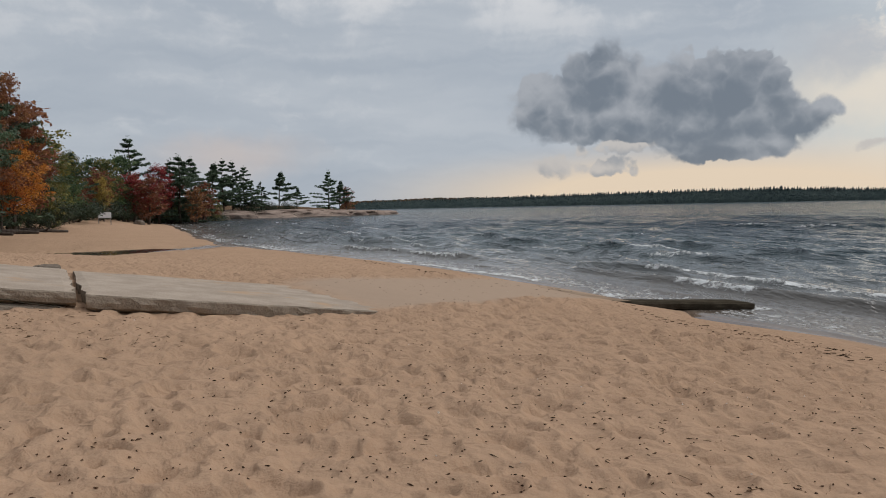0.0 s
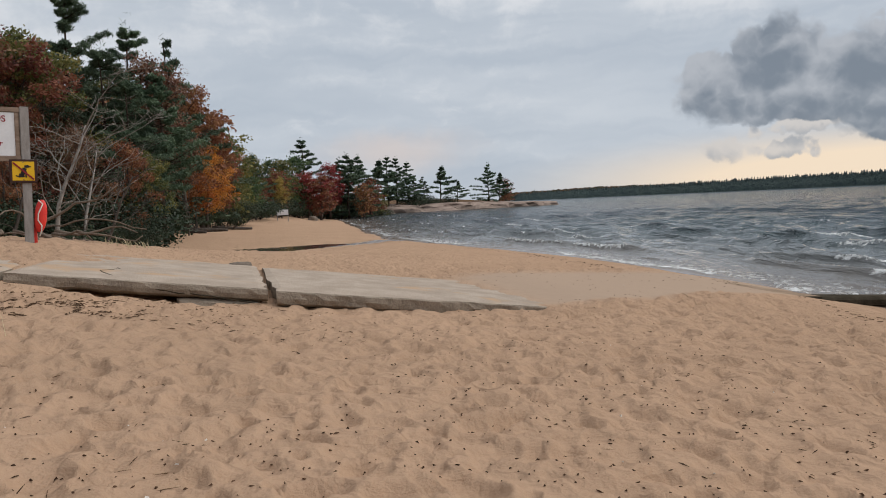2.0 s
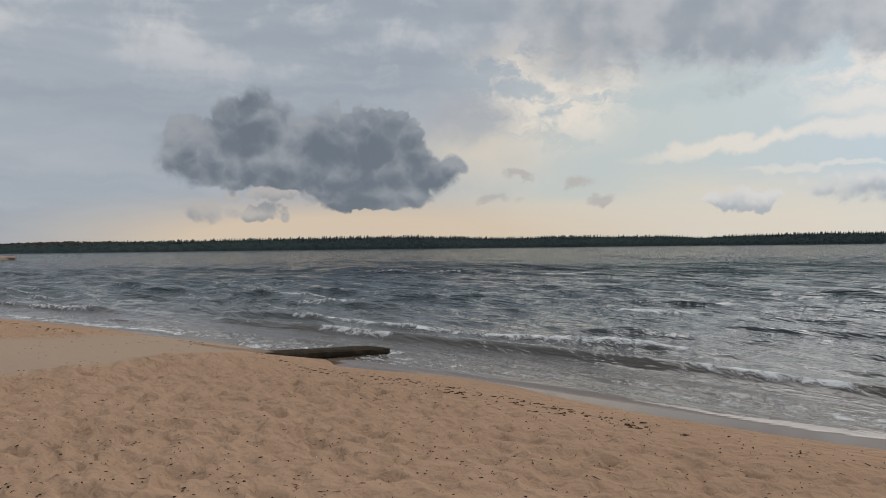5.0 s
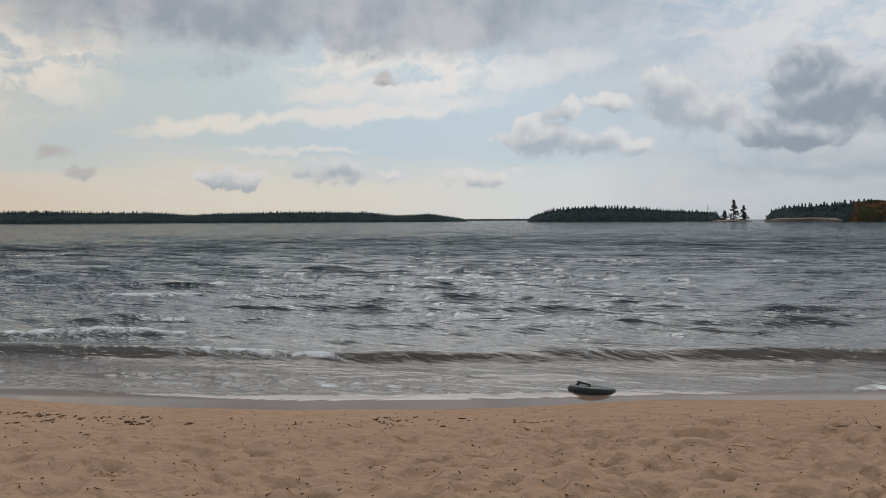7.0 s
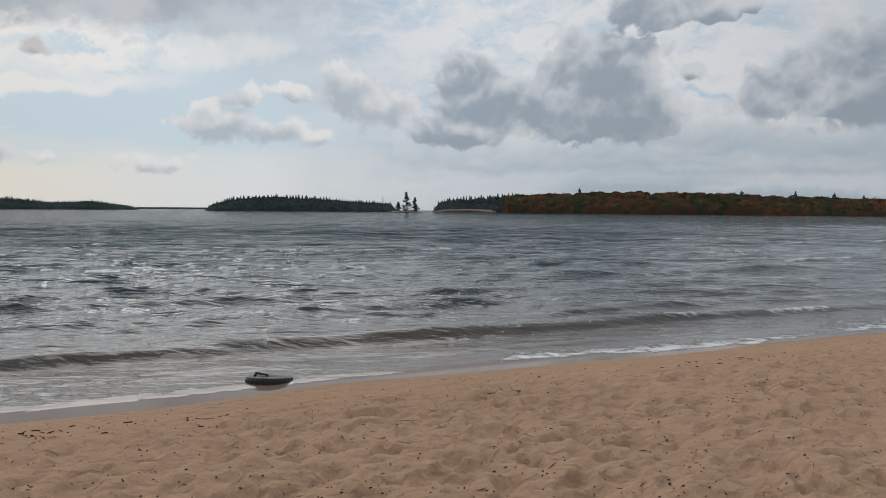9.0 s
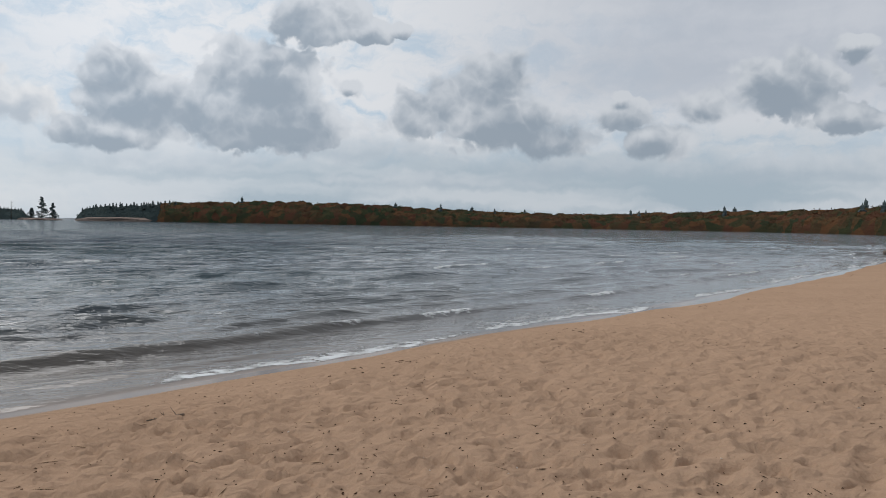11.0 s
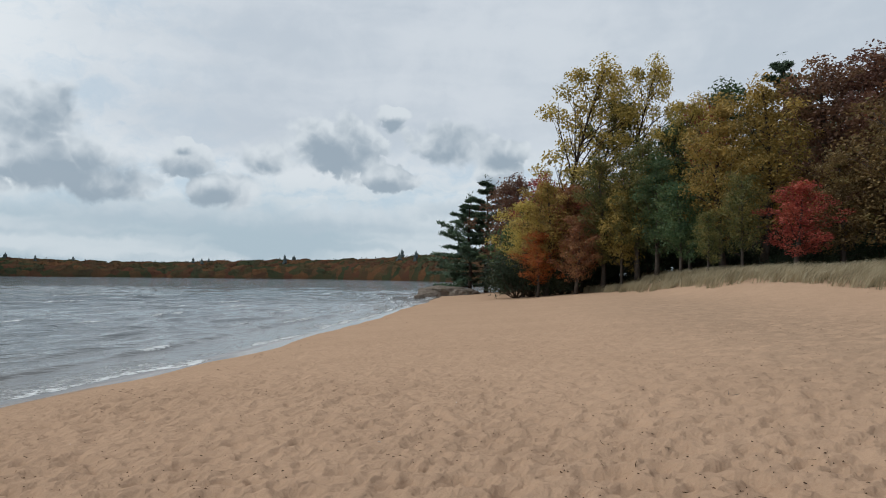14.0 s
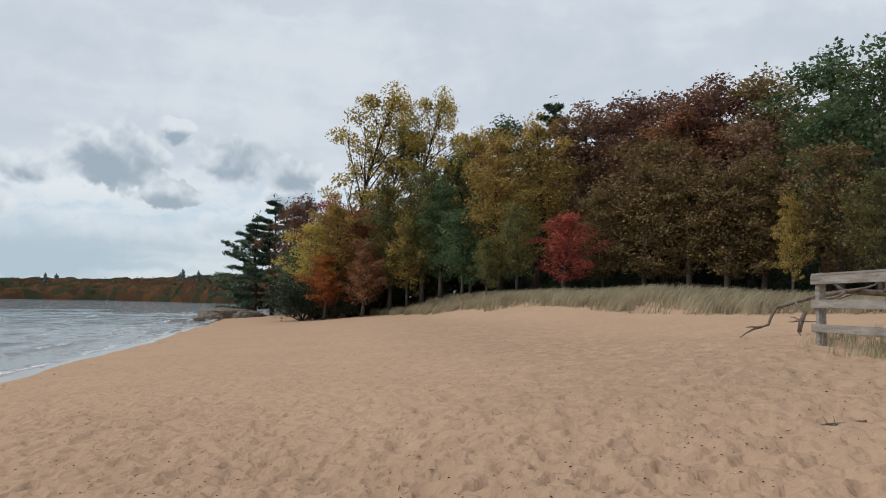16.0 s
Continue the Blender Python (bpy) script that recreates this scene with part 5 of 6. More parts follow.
def far_pine(az, d, top, wide, seed, bare=False):
    rng = random.Random(seed)
    h = 1.65 + d * math.tan(radians(top)) - LAKE_Z
    x, y = polar(az, d)
    root = thing("pine_tree", "tall dead snag on the small island" if bare else "tall pine on the small rocky island", "tree", "trees on the small island")
    root.location = (x, y, LAKE_Z)
    part("trunk", tubes("trunk", [([(0, 0, 0), (0.2, 0, h * 0.5), (0, 0, h)], [0.35, 0.25, 0.08])] +
                        [bent((0, 0, h * q), (rng.gauss(0, 1), rng.gauss(0, 1), 0.3), h * 0.14, 0.12, 0.05, rng, 3) for q in (0.5, 0.62, 0.74, 0.85)], BARK_DARK, 5), None, root)
    if not bare:
        centres, spreads = [], []
        for i in range(26):
            q = 0.12 + 0.86 * i / 26
            g = wide * (1.08 - q) * rng.uniform(0.6, 1.1)
            a = rng.uniform(0, 6.28)
            centres.append((math.cos(a) * g * 0.6, math.sin(a) * g * 0.6, h * q))
            spreads.append((g * 0.75, g * 0.75, h * 0.035))
        part("crown", leaf_cloud("crown", centres, spreads, [26] * 26, 0.9, FAR_PINE_HAZED, seed, 1.6), None, root)


far_pine(90.35, 700, 1.42, 6.6, 1)
far_pine(91.0, 700, 1.0, 4.4, 2)
far_pine(89.75, 702, 0.62, 4.6, 3)
far_pine(88.55, 705, 1.10, 1.0, 4, True)


def rocky(name, label, cx, cy, lx, ly, h, turn, seed, mat, sub=4, category="rock", kind="", flat=0.5):
    """A worn rock: a low dome with ledges and cracks."""
    bm = bmesh.new()
    bmesh.ops.create_icosphere(bm, subdivisions=sub, radius=1.0)
    for v in bm.verts:
        n = noise.noise(v.co * 1.6 + Vector((seed, 0, 0))) * 0.28 + noise.noise(v.co * 4.1 + Vector((0, seed, 0))) * 0.12
        v.co *= 1 + n
        v.co.z = math.copysign(abs(v.co.z) ** flat, v.co.z) if abs(v.co.z) > 1e-4 else 0.0
        ledge = v.co.z * 4
        v.co.z = 0.6 * v.co.z + 0.4 * (math.floor(ledge) + min(1, (ledge - math.floor(ledge)) * 2.2)) / 4
        v.co = Vector((v.co.x * lx, v.co.y * ly, v.co.z * h))
    me = bpy.data.meshes.new(name)
    bm.to_mesh(me)
    bm.free()
    me.materials.append(mat)
    ob = tagged(new(name, me), label, category, "", kind)
    ob.matrix_basis = pose(cx, cy, lift_to(cx, cy) - 0.15 * h, 0, 0, turn)
    return ob


for az, d, lx, ly, h, turn, seed in ((-11.5, 186, 16, 9, 1.9, 20, 1), (-8.2, 194, 15, 8, 2.0, 28, 2), (-5.2, 204, 14, 8, 1.7, 30, 3), (-2.6, 212, 12, 8, 1.4, 40, 4), (-0.6, 220, 9, 6, 1.1, 40, 5), (-13.6, 172, 9, 6, 1.2, 50, 6)):
    x, y = polar(az, d)
    ob = rocky("rock_outcrop", "low pink-grey granite outcrop on the lake point", x, y, lx, ly, h, turn, seed, GRANITE)
    ob.location.z = LAKE_Z + 0.1
    tagged(ob, "", "", "granite of the rocky point")
for az, d, lx, ly, h, turn, seed, tint in ((151.6, 95, 3.4, 2.0, 1.1, 20, 11, STONE), (153.0, 94, 2.2, 1.6, 0.8, 60, 12, STONE), (150.4, 91, 0.9, 0.7, 0.4, 10, 13, STONE), (149.6, 84, 0.6, 0.4, 0.3, 10, 15, STONE)):
    x, y = polar(az, d)
    ob = rocky("shore_rock", "low rounded grey-brown rock at the water's edge", x, y, lx, ly, h, turn, seed, tint)
    ob.location.z = LAKE_Z + 0.15
    tagged(ob, "", "", "rocks at the southern water's edge")
x, y = polar(90.2, 700)
ob = rocky("island_rock", "flat bare rock of a tiny island", x, y, 7, 17, 1.6, 0, 14, GRANITE)
ob.location.z = LAKE_Z
x, y = polar(95.6, 652)
ob = rocky("pale_rock_shore", "pale bare rock shelf below the pines", x, y, 6, 32, 3.2, -5, 17, GRANITE)
ob.location.z = LAKE_Z

# ---- the old boat ramp ----
def ramp_point(k, w):
    q = RAMP_O + RAMP_U * k + RAMP_N * w
    return float(q[0]), float(q[1])


def slab(name, k0, k1, w0, w1, z0, z1, thick, parent, mat, seed, label="", skew=0.0):
    """A tilted slab of old concrete with chipped, uneven edges."""
    nk, nw = max(8, int((k1 - k0) * 9)), 14
    bm = bmesh.new()
    top, low = [], []
    for i in range(nk + 1):
        a, b = [], []
        for j in range(nw + 1):
            k, w = k0 + (k1 - k0) * i / nk, w0 + (w1 - w0) * j / nw
            rag = noise.noise(Vector((k * 1.9, w * 1.9, seed))) * 0.07 + noise.noise(Vector((k * 6, w * 6, seed))) * 0.03
            k += rag if i in (0, nk) else 0
            w += rag * 0.6 if j in (0, nw) else 0
            x, y = ramp_point(k, w + skew * (k - 9.37))
            z = z0 + (z1 - z0) * i / nk
            edge = 0.025 if i in (0, nk) or j in (0, nw) else 0
            a.append(bm.verts.new((x, y, z - edge + 0.012 * noise.noise(Vector((k * 1.2, w * 1.2, seed + 5))))))
            b.append(bm.verts.new((x, y, z - thick + 0.05 * noise.noise(Vector((k * 2.3, w * 2.3, seed + 9))))))
        top.append(a)
        low.append(b)
    # the broken long side: an arris, a rough face and an undercut
    face = []
    for i in range(nk + 1):
        t0, b0 = top[i][0].co, low[i][0].co
        k = k0 + (k1 - k0) * i / nk
        row = [top[i][0]]
        for q, out in ((0.10, 0.020), (0.45, 0.028), (0.78, 0.012)):
            rag = noise.noise(Vector((k * 3.1, q * 5, seed + 2))) * 0.030 + noise.noise(Vector((k * 9, q * 9, seed + 4))) * 0.014
            c = t0.lerp(b0, q)
            row.append(bm.verts.new((c.x - RAMP_N[0] * (out + rag), c.y - RAMP_N[1] * (out + rag), c.z + rag * 0.5)))
        low[i][0].co.x += RAMP_N[0] * 0.07
        low[i][0].co.y += RAMP_N[1] * 0.07
        row.append(low[i][0])
        face.append(row)
    for i in range(nk):
        for j in range(nw):
            bm.faces.new((top[i][j], top[i + 1][j], top[i + 1][j + 1], top[i][j + 1]))
            bm.faces.new((low[i][j], low[i][j + 1], low[i + 1][j + 1], low[i + 1][j]))
        for q in range(4):
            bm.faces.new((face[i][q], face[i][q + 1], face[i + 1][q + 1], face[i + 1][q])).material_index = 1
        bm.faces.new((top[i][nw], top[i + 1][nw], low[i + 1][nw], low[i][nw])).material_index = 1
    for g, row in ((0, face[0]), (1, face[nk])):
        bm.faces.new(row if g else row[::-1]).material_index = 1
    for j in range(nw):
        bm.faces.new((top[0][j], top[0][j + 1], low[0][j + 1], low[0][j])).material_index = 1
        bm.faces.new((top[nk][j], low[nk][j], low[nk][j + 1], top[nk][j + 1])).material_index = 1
    ob = part(name, bm, mat, parent, label)
    # sides of the pale and the sandy slabs are darker than their tops
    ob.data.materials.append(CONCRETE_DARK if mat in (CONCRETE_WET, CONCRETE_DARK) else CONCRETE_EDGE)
    return ob


ramp = thing("boat_ramp", "cracked and undermined concrete boat ramp running into the lake", "boat ramp")
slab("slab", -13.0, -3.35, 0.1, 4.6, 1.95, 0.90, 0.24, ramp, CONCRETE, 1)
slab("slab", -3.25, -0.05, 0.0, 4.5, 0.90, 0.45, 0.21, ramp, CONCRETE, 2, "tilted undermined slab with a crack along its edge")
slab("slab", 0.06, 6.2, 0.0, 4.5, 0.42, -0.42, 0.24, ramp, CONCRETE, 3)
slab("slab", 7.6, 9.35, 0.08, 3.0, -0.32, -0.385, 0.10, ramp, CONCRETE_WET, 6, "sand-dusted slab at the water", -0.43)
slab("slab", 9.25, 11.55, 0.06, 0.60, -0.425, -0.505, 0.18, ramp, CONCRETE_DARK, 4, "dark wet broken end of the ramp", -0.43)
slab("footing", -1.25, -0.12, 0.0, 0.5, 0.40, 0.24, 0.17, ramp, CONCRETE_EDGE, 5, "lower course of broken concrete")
x, y = ramp_point(-0.35, 4.35)
cap = rocky("capping_stone", "flat brown stone lying on the ramp's edge", x, y, 0.22, 0.12, 0.07, 15, 21, STONE, 3)
cap.location.z = 0.47

for seed, track in ((42, ((-2.4, 2.2), (-2.1, 1.5), (-2.3, 0.9), (-1.95, 0.1))), (43, ((-3.9, 1.2), (-4.6, 1.9), (-5.0, 2.6), (-5.9, 3.4)))):
    rng = random.Random(seed)
    pts = []
    for (ka, wa), (kb, wb) in zip(track[:-1], track[1:]):
        for i in range(4):
            k, w = ka + (kb - ka) * i / 4 + rng.gauss(0, 0.03), wa + (wb - wa) * i / 4 + rng.gauss(0, 0.03)
            top = 0.90 + (0.45 - 0.90) * (k + 3.25) / 3.2 if k > -3.3 else 1.95 + (0.90 - 1.95) * (k + 13.0) / 9.65
            pts.append(Vector((*ramp_point(k, w), top - 0.004)))
    part("crack", tubes("crack", [(pts, [rng.uniform(0.005, 0.010) for _ in pts])], CONCRETE_DARK, 5), None, ramp, "dark crack in the concrete")
pts = [Vector((*ramp_point(-1.9 + i * 0.14, -0.012), 0.90 - 0.45 * (-1.9 + i * 0.14 + 3.25) / 3.2 - 0.09 - 0.010 * i + random.Random(i).gauss(0, 0.012))) for i in range(13)]
part("crack", tubes("crack", [(pts, [0.009] * 13)], CONCRETE_DARK, 5), None, ramp, "dark crack in the concrete")


# ---- the beach sign ----
def words(text, width, high, at, mat, parent, label, slant=0.0):
    cu = bpy.data.curves.new("lettering", "FONT")
    cu.body, cu.extrude, cu.offset, cu.shear = text, 0.02, 0.022, slant
    tmp = new("lettering", cu)
    bpy.context.view_layer.update()
    me = bpy.data.meshes.new_from_object(tmp.evaluated_get(bpy.context.evaluated_depsgraph_get()))
    bpy.data.objects.remove(tmp)
    co = np.zeros(len(me.vertices) * 3, np.float32)
    me.vertices.foreach_get("co", co)
    co = co.reshape(-1, 3)
    lo, hi = co.min(0), co.max(0)
    co[:, 0] = (co[:, 0] - (lo[0] + hi[0]) / 2) * width / (hi[0] - lo[0])
    up = (co[:, 1] - lo[1]) * high / (hi[1] - lo[1])
    out = np.stack([co[:, 0] + at[0], at[1] - (co[:, 2] - lo[2]) * 0.1, up + at[2]], 1)
    me.vertices.foreach_set("co", out.astype(np.float32).ravel())
    me.materials.clear()
    me.materials.append(mat)
    me.update()
    return part("lettering", me, None, parent, label)


def ring(r, width, thick, at, segments=40):
    bm = bmesh.new()
    rows = []
    for i in range(segments):
        a = 6.28318 * i / segments
        c, s = math.cos(a), math.sin(a)
        rows.append([bm.verts.new((at[0] + c * q, at[1] - d, at[2] + s * q)) for q, d in ((r, 0), (r, thick), (r - width, thick), (r - width, 0))])
    for i in range(segments):
        a, b = rows[i], rows[(i + 1) % segments]
        for k in range(4):
            bm.faces.new((a[k], a[(k + 1) % 4], b[(k + 1) % 4], b[k]))
    return bm


def beach_sign():
    x, y, z = -9.565, 12.885, 0.92
    root = thing("beach_sign", "white framed notice board on grey timber posts beside the ramp", "sign")
    root.matrix_basis = pose(x, y, z, 0, 0, 36.4) @ pose(0, 0, 0, 0, 1.6, 0)
    for px in (0.0, -1.88):
        part("post", box(0.155, 0.15, 3.6, (px, 0, 0.91), 0.012), POST_WOOD, root)
    board = part("board", box(1.74, 0.05, 0.98, (-0.94, -0.02, 2.20), 0.008), FRAME_WOOD, root)
    part("panel", box(1.57, 0.02, 0.80, (-0.94, -0.052, 2.19), 0.003), WHITE, root, "white painted panel")
    for w, h, px, pz in ((1.72, 0.09, -0.94, 2.645), (1.72, 0.10, -0.94, 1.745)):
        part("frame_rail", box(w, 0.07, h, (px, -0.045, pz), 0.008), FRAME_WOOD, root)
    for px in (-0.125, -1.755):
        part("frame_stile", box(0.07, 0.066, 0.80, (px, -0.045, 2.195), 0.008), FRAME_WOOD, root)
    words("NO LIFEGUARDS", 1.16, 0.120, (-0.88, -0.063, 2.415), MAROON, root, "dark red capitals")
    words("Water safety is", 0.80, 0.125, (-1.06, -0.063, 1.945), MAROON, root, "dark red lettering")
    words("your", 0.27, 0.115, (-0.49, -0.063, 1.93), MAROON, root, "dark red slanted lettering", 0.25)
    words("responsibility", 0.80, 0.125, (-0.94, -0.063, 1.80), MAROON, root, "dark red lettering")
    part("prohibition_ring", ring(0.155, 0.026, 0.012, (-0.94, -0.062, 2.245)), MAROON, root, "dark red ring")
    part("slash", box(0.28, 0.010, 0.026, (-0.94, -0.070, 2.245), 0.002, (0, 45, 0)), MAROON, root, "dark red slash")
    part("pictogram", box(0.10, 0.008, 0.13, (-0.94, -0.064, 2.225), 0.03), BLACK, root, "plain black mark")
    tagged(board, "brown timber backing board")
    # small square notice fixed to the post
    notice = part("notice", box(0.45, 0.02, 0.43, (-0.05, -0.105, 1.515), 0.008), BROWN, root, "dark brown square notice")
    part("face", box(0.36, 0.012, 0.35, (-0.05, -0.118, 1.515), 0.004), YELLOW, notice, "yellow face")
    dog = bmesh.new()
    for w, h, px, pz, turn in ((0.07, 0.15, 0.0, 1.50, 20), (0.09, 0.07, -0.03, 1.435, 0), (0.075, 0.05, 0.055, 1.60, 0), (0.05, 0.02, 0.10, 1.595, 0), (0.025, 0.12, 0.04, 1.455, 0), (0.08, 0.02, -0.09, 1.415, 20)):
        b = box(w, 0.010, h, (-0.05 + px, -0.127, pz), 0.004, (0, turn, 0))
        tmp = bpy.data.meshes.new("tmp")
        b.to_mesh(tmp)
        b.free()
        dog.from_mesh(tmp)
        bpy.data.meshes.remove(tmp)
    part("dog_symbol", dog, BLACK, notice, "black dog symbol")
    part("slash", box(0.46, 0.008, 0.03, (-0.05, -0.136, 1.515), 0.002, (0, 43, 0)), MAROON, notice, "red slash")
    for pz in (1.675, 1.355):
        part("bolt", box(0.02, 0.012, 0.02, (-0.05, -0.128, pz), 0.005), STONE, notice)
    # rescue can hung on the side of the post
    bm = bmesh.new()
    bmesh.ops.create_uvsphere(bm, u_segments=20, v_segments=14, radius=1.0)
    for v in bm.verts:
        v.co = Vector((v.co.x * 0.105, v.co.y * 0.10, math.copysign(abs(v.co.z) ** 0.75, v.co.z) * 0.31))
    bm.transform(pose(0.20, -0.02, 0.68, 0, 6, 0))
    can = part("rescue_can", bm, RED_PLASTIC, root, "red plastic rescue can")
    part("rope", tubes("rope", [([(0.17, -0.10, 0.98), (0.24, -0.125, 0.90), (0.16, -0.128, 0.72), (0.15, -0.125, 0.60), (0.21, -0.12, 0.50), (0.20, -0.10, 0.40), (0.17, -0.08, 0.30)], [0.012] * 7)], ROPE, 6), None, can, "white rope")
    part("bracket", box(0.10, 0.03, 0.03, (0.10, 0, 0.80), 0.005), BLACK, root)
    part("stake", box(0.06, 0.05, 0.75, (0.10, 0.03, 0.15), 0.006), RED_PLASTIC, root, "faded red stake")


beach_sign()


def far_board():
    x, y = polar(-19.5, 88)
    root = thing("notice_board", "small white board on two posts on the far beach", "sign")
    root.matrix_basis = pose(x, y, lift_to(x, y), 0, 0, 20)
    part("panel", box(1.3, 0.05, 0.62, (0, 0, 1.0), 0.01), WHITE, root)
    for px in (-0.6, 0.6):
        part("post", box(0.09, 0.09, 1.5, (px, 0.05, 0.5), 0.01), POST_WOOD, root)


far_board()
x, y = polar(-17.3, 108)
rocky("boulder", "dark boulder with a pale top at the far beach", x, y, 0.7, 0.5, 0.7, 0, 23, STONE, 3)


# ---- fence and driftwood in the south ----
def fence(x, y, z, turn, label):
    root = thing("rail_fence", label, "fence", "fences by the beach path")
    root.matrix_basis = pose(x, y, z, 0, 0, turn)
    for px in (0.0, 2.4):
        part("post", box(0.13, 0.13, 1.75, (px, 0, 0.27), 0.012), TIMBER, root)
    for pz, w, d, out in ((1.075, 0.15, 0.045, -0.09), (0.66, 0.15, 0.045, -0.09), (0.24, 0.14, 0.045, -0.09)):
        bm = box(3.1, d, w, (1.42, out, pz), 0.008)
        part("rail", bm, TIMBER, root)
    part("cap_rail", box(3.1, 0.16, 0.04, (1.42, -0.02, 1.172), 0.006), TIMBER, root)


fence(-3.84, -14.37, 1.25, 106.3, "weathered grey three-rail timber fence beside beach grass")
fence(-5.45, -15.4, 1.35, 106.3, "second weathered timber fence behind the first")


def from_eye(az, el, d, eye=(-0.23, -0.17, 1.84)):
    return Vector((eye[0] + d * math.sin(radians(az)), eye[1] + d * math.cos(radians(az)), eye[2] + d * math.tan(radians(el))))


def branch():
    rng = random.Random(8)
    spine = [from_eye(a, e, d) for a, e, d in ((-169.5, -1.40, 16.6), (-169.05, -1.22, 16.7), (-168.85, -0.65, 16.8), (-168.5, -0.02, 16.9), (-167.3, 0.38, 17.1), (-166.0, 0.78, 17.2), (-164.2, 1.15, 17.4), (-162.0, 1.05, 17.6), (-159.0, 0.6, 17.9))]
    root = thing("driftwood_branch", "bare brown driftwood branch propped on its twigs in the sand", "driftwood")
    part("limb", tubes("limb", [(spine, [0.02, 0.028, 0.032, 0.034, 0.038, 0.044, 0.05, 0.07, 0.10])], DRIFT, 8), None, root)
    paths = []
    leg = [from_eye(a, e, d) for a, e, d in ((-167.3, 0.38, 17.1), (-167.15, 0.05, 17.0), (-166.7, -0.3, 16.9), (-166.95, -0.9, 16.9), (-167.1, -1.70, 16.9))]
    part("prop", tubes("prop", [(leg, [0.036, 0.034, 0.042, 0.055, 0.04])], DRIFT, 8), None, root)
    for i in range(7):
        paths.append(bent(leg[3], (rng.gauss(0, 1), rng.gauss(0, 1), rng.uniform(-0.9, -0.1)), rng.uniform(0.2, 0.4), 0.02, 0.008, rng, 4, 0.25))
    for i in range(9):
        paths.append(bent(spine[6 + i % 3], (rng.gauss(0, 1), rng.gauss(0, 0.6), rng.uniform(-0.6, 0.5)), rng.uniform(0.5, 1.0), 0.045, 0.012, rng, 5, 0.25))
    for i in range(3):
        paths.append(bent(spine[0], (1, rng.gauss(0, 0.6), -0.05), rng.uniform(0.25, 0.5), 0.03, 0.01, rng, 4, 0.3))
    for path in paths:
        part("twig", tubes("twig", [path], DRIFT, 6), None, root)


branch()


def log(name, az, d, length, r, turn, seed, label, mat=DRIFT, lift=0.0, twigs=3):
    rng = random.Random(seed)
    x, y = polar(az, d)
    w = Vector((math.cos(radians(turn)), math.sin(radians(turn)), 0.0))
    pts, radii = [], []
    for i in range(7):
        p = Vector((x, y, 0)) + w * length * (i / 6 - 0.5) + Vector((-w.y, w.x, 0)) * rng.gauss(0, length * 0.025)
        p.z = lift_to(p.x, p.y) + r * 0.7 + lift
        pts.append(p)
        radii.append(r * (1.1 - 0.55 * i / 6) * rng.uniform(0.9, 1.1))
    paths = [(pts, radii)]
    for i in range(twigs):
        p = pts[1 + i % 5]
        paths.append(bent(p, (rng.gauss(0, 1), rng.gauss(0, 1), rng.uniform(0.1, 0.9)), length * rng.uniform(0.12, 0.3), r * 0.45, r * 0.15, rng, 4, 0.2))
    return tagged(new(name, tubes(name, paths, mat, 7)), label, "driftwood")


for az, d, l, r, turn, seed in ((-24.9, 55, 2.6, 0.18, 20, 1), (-25.9, 52, 2.0, 0.16, -15, 2), (-23.2, 60, 3.0, 0.16, 30, 3), (-27.6, 36, 2.2, 0.06, 25, 6), (-33.5, 24, 2.0, 0.05, -20, 8)):
    tagged(log("log", az, d, l, r, turn, seed, "fallen grey log at the edge of the woods", BARK), "", "", "logs at the northern woods")
for az, d, l, r, turn, seed, name, label in ((6.6, 19.6, 0.75, 0.025, 60, 21, "stick", "short dark stick upright at the wrack line"), (172.8, 10.0, 0.40, 0.012, 10, 22, "stick", "small brown curved stick on the sand"),
                                             (-178.9, 8.4, 0.42, 0.014, 35, 23, "stick", "small brown curved stick on the sand"), (98.0, 8.9, 0.5, 0.012, 100, 24, "twig", "forked dark twig lying on the sand"),
                                             (-165.2, 8.6, 0.55, 0.012, 15, 25, "stick", "dark broken stick on the sand"), (-163.4, 8.8, 0.45, 0.016, 5, 27, "stick", "dark broken stick on the sand"), (-27, 7.6, 0.22, 0.007, 40, 26, "twig", "thin dark twig on the sand")):
    log(name, az, d, l, r, turn, seed, label, DRIFT, 0.0, 4)


def exposed_roots():
    rng = random.Random(31)
    root = thing("root_tangle", "tangle of grey tree roots washed bare on the sand bank", "roots")
    for i in range(16):
        az, d = rng.uniform(-39.5, -33.0), rng.uniform(17.5, 21.5)
        x, y = polar(az, d)
        turn = radians(rng.gauss(-25, 30))
        path = (bent((x, y, lift_to(x, y) + rng.uniform(0.05, 0.35)), (math.cos(turn), math.sin(turn), rng.uniform(-0.15, 0.1)), rng.uniform(1.0, 2.6), rng.uniform(0.025, 0.05), 0.012, rng, 9, 0.24, -0.02))
        part("root", tubes("root", [path], DRIFT, 6), None, root)


exposed_roots()


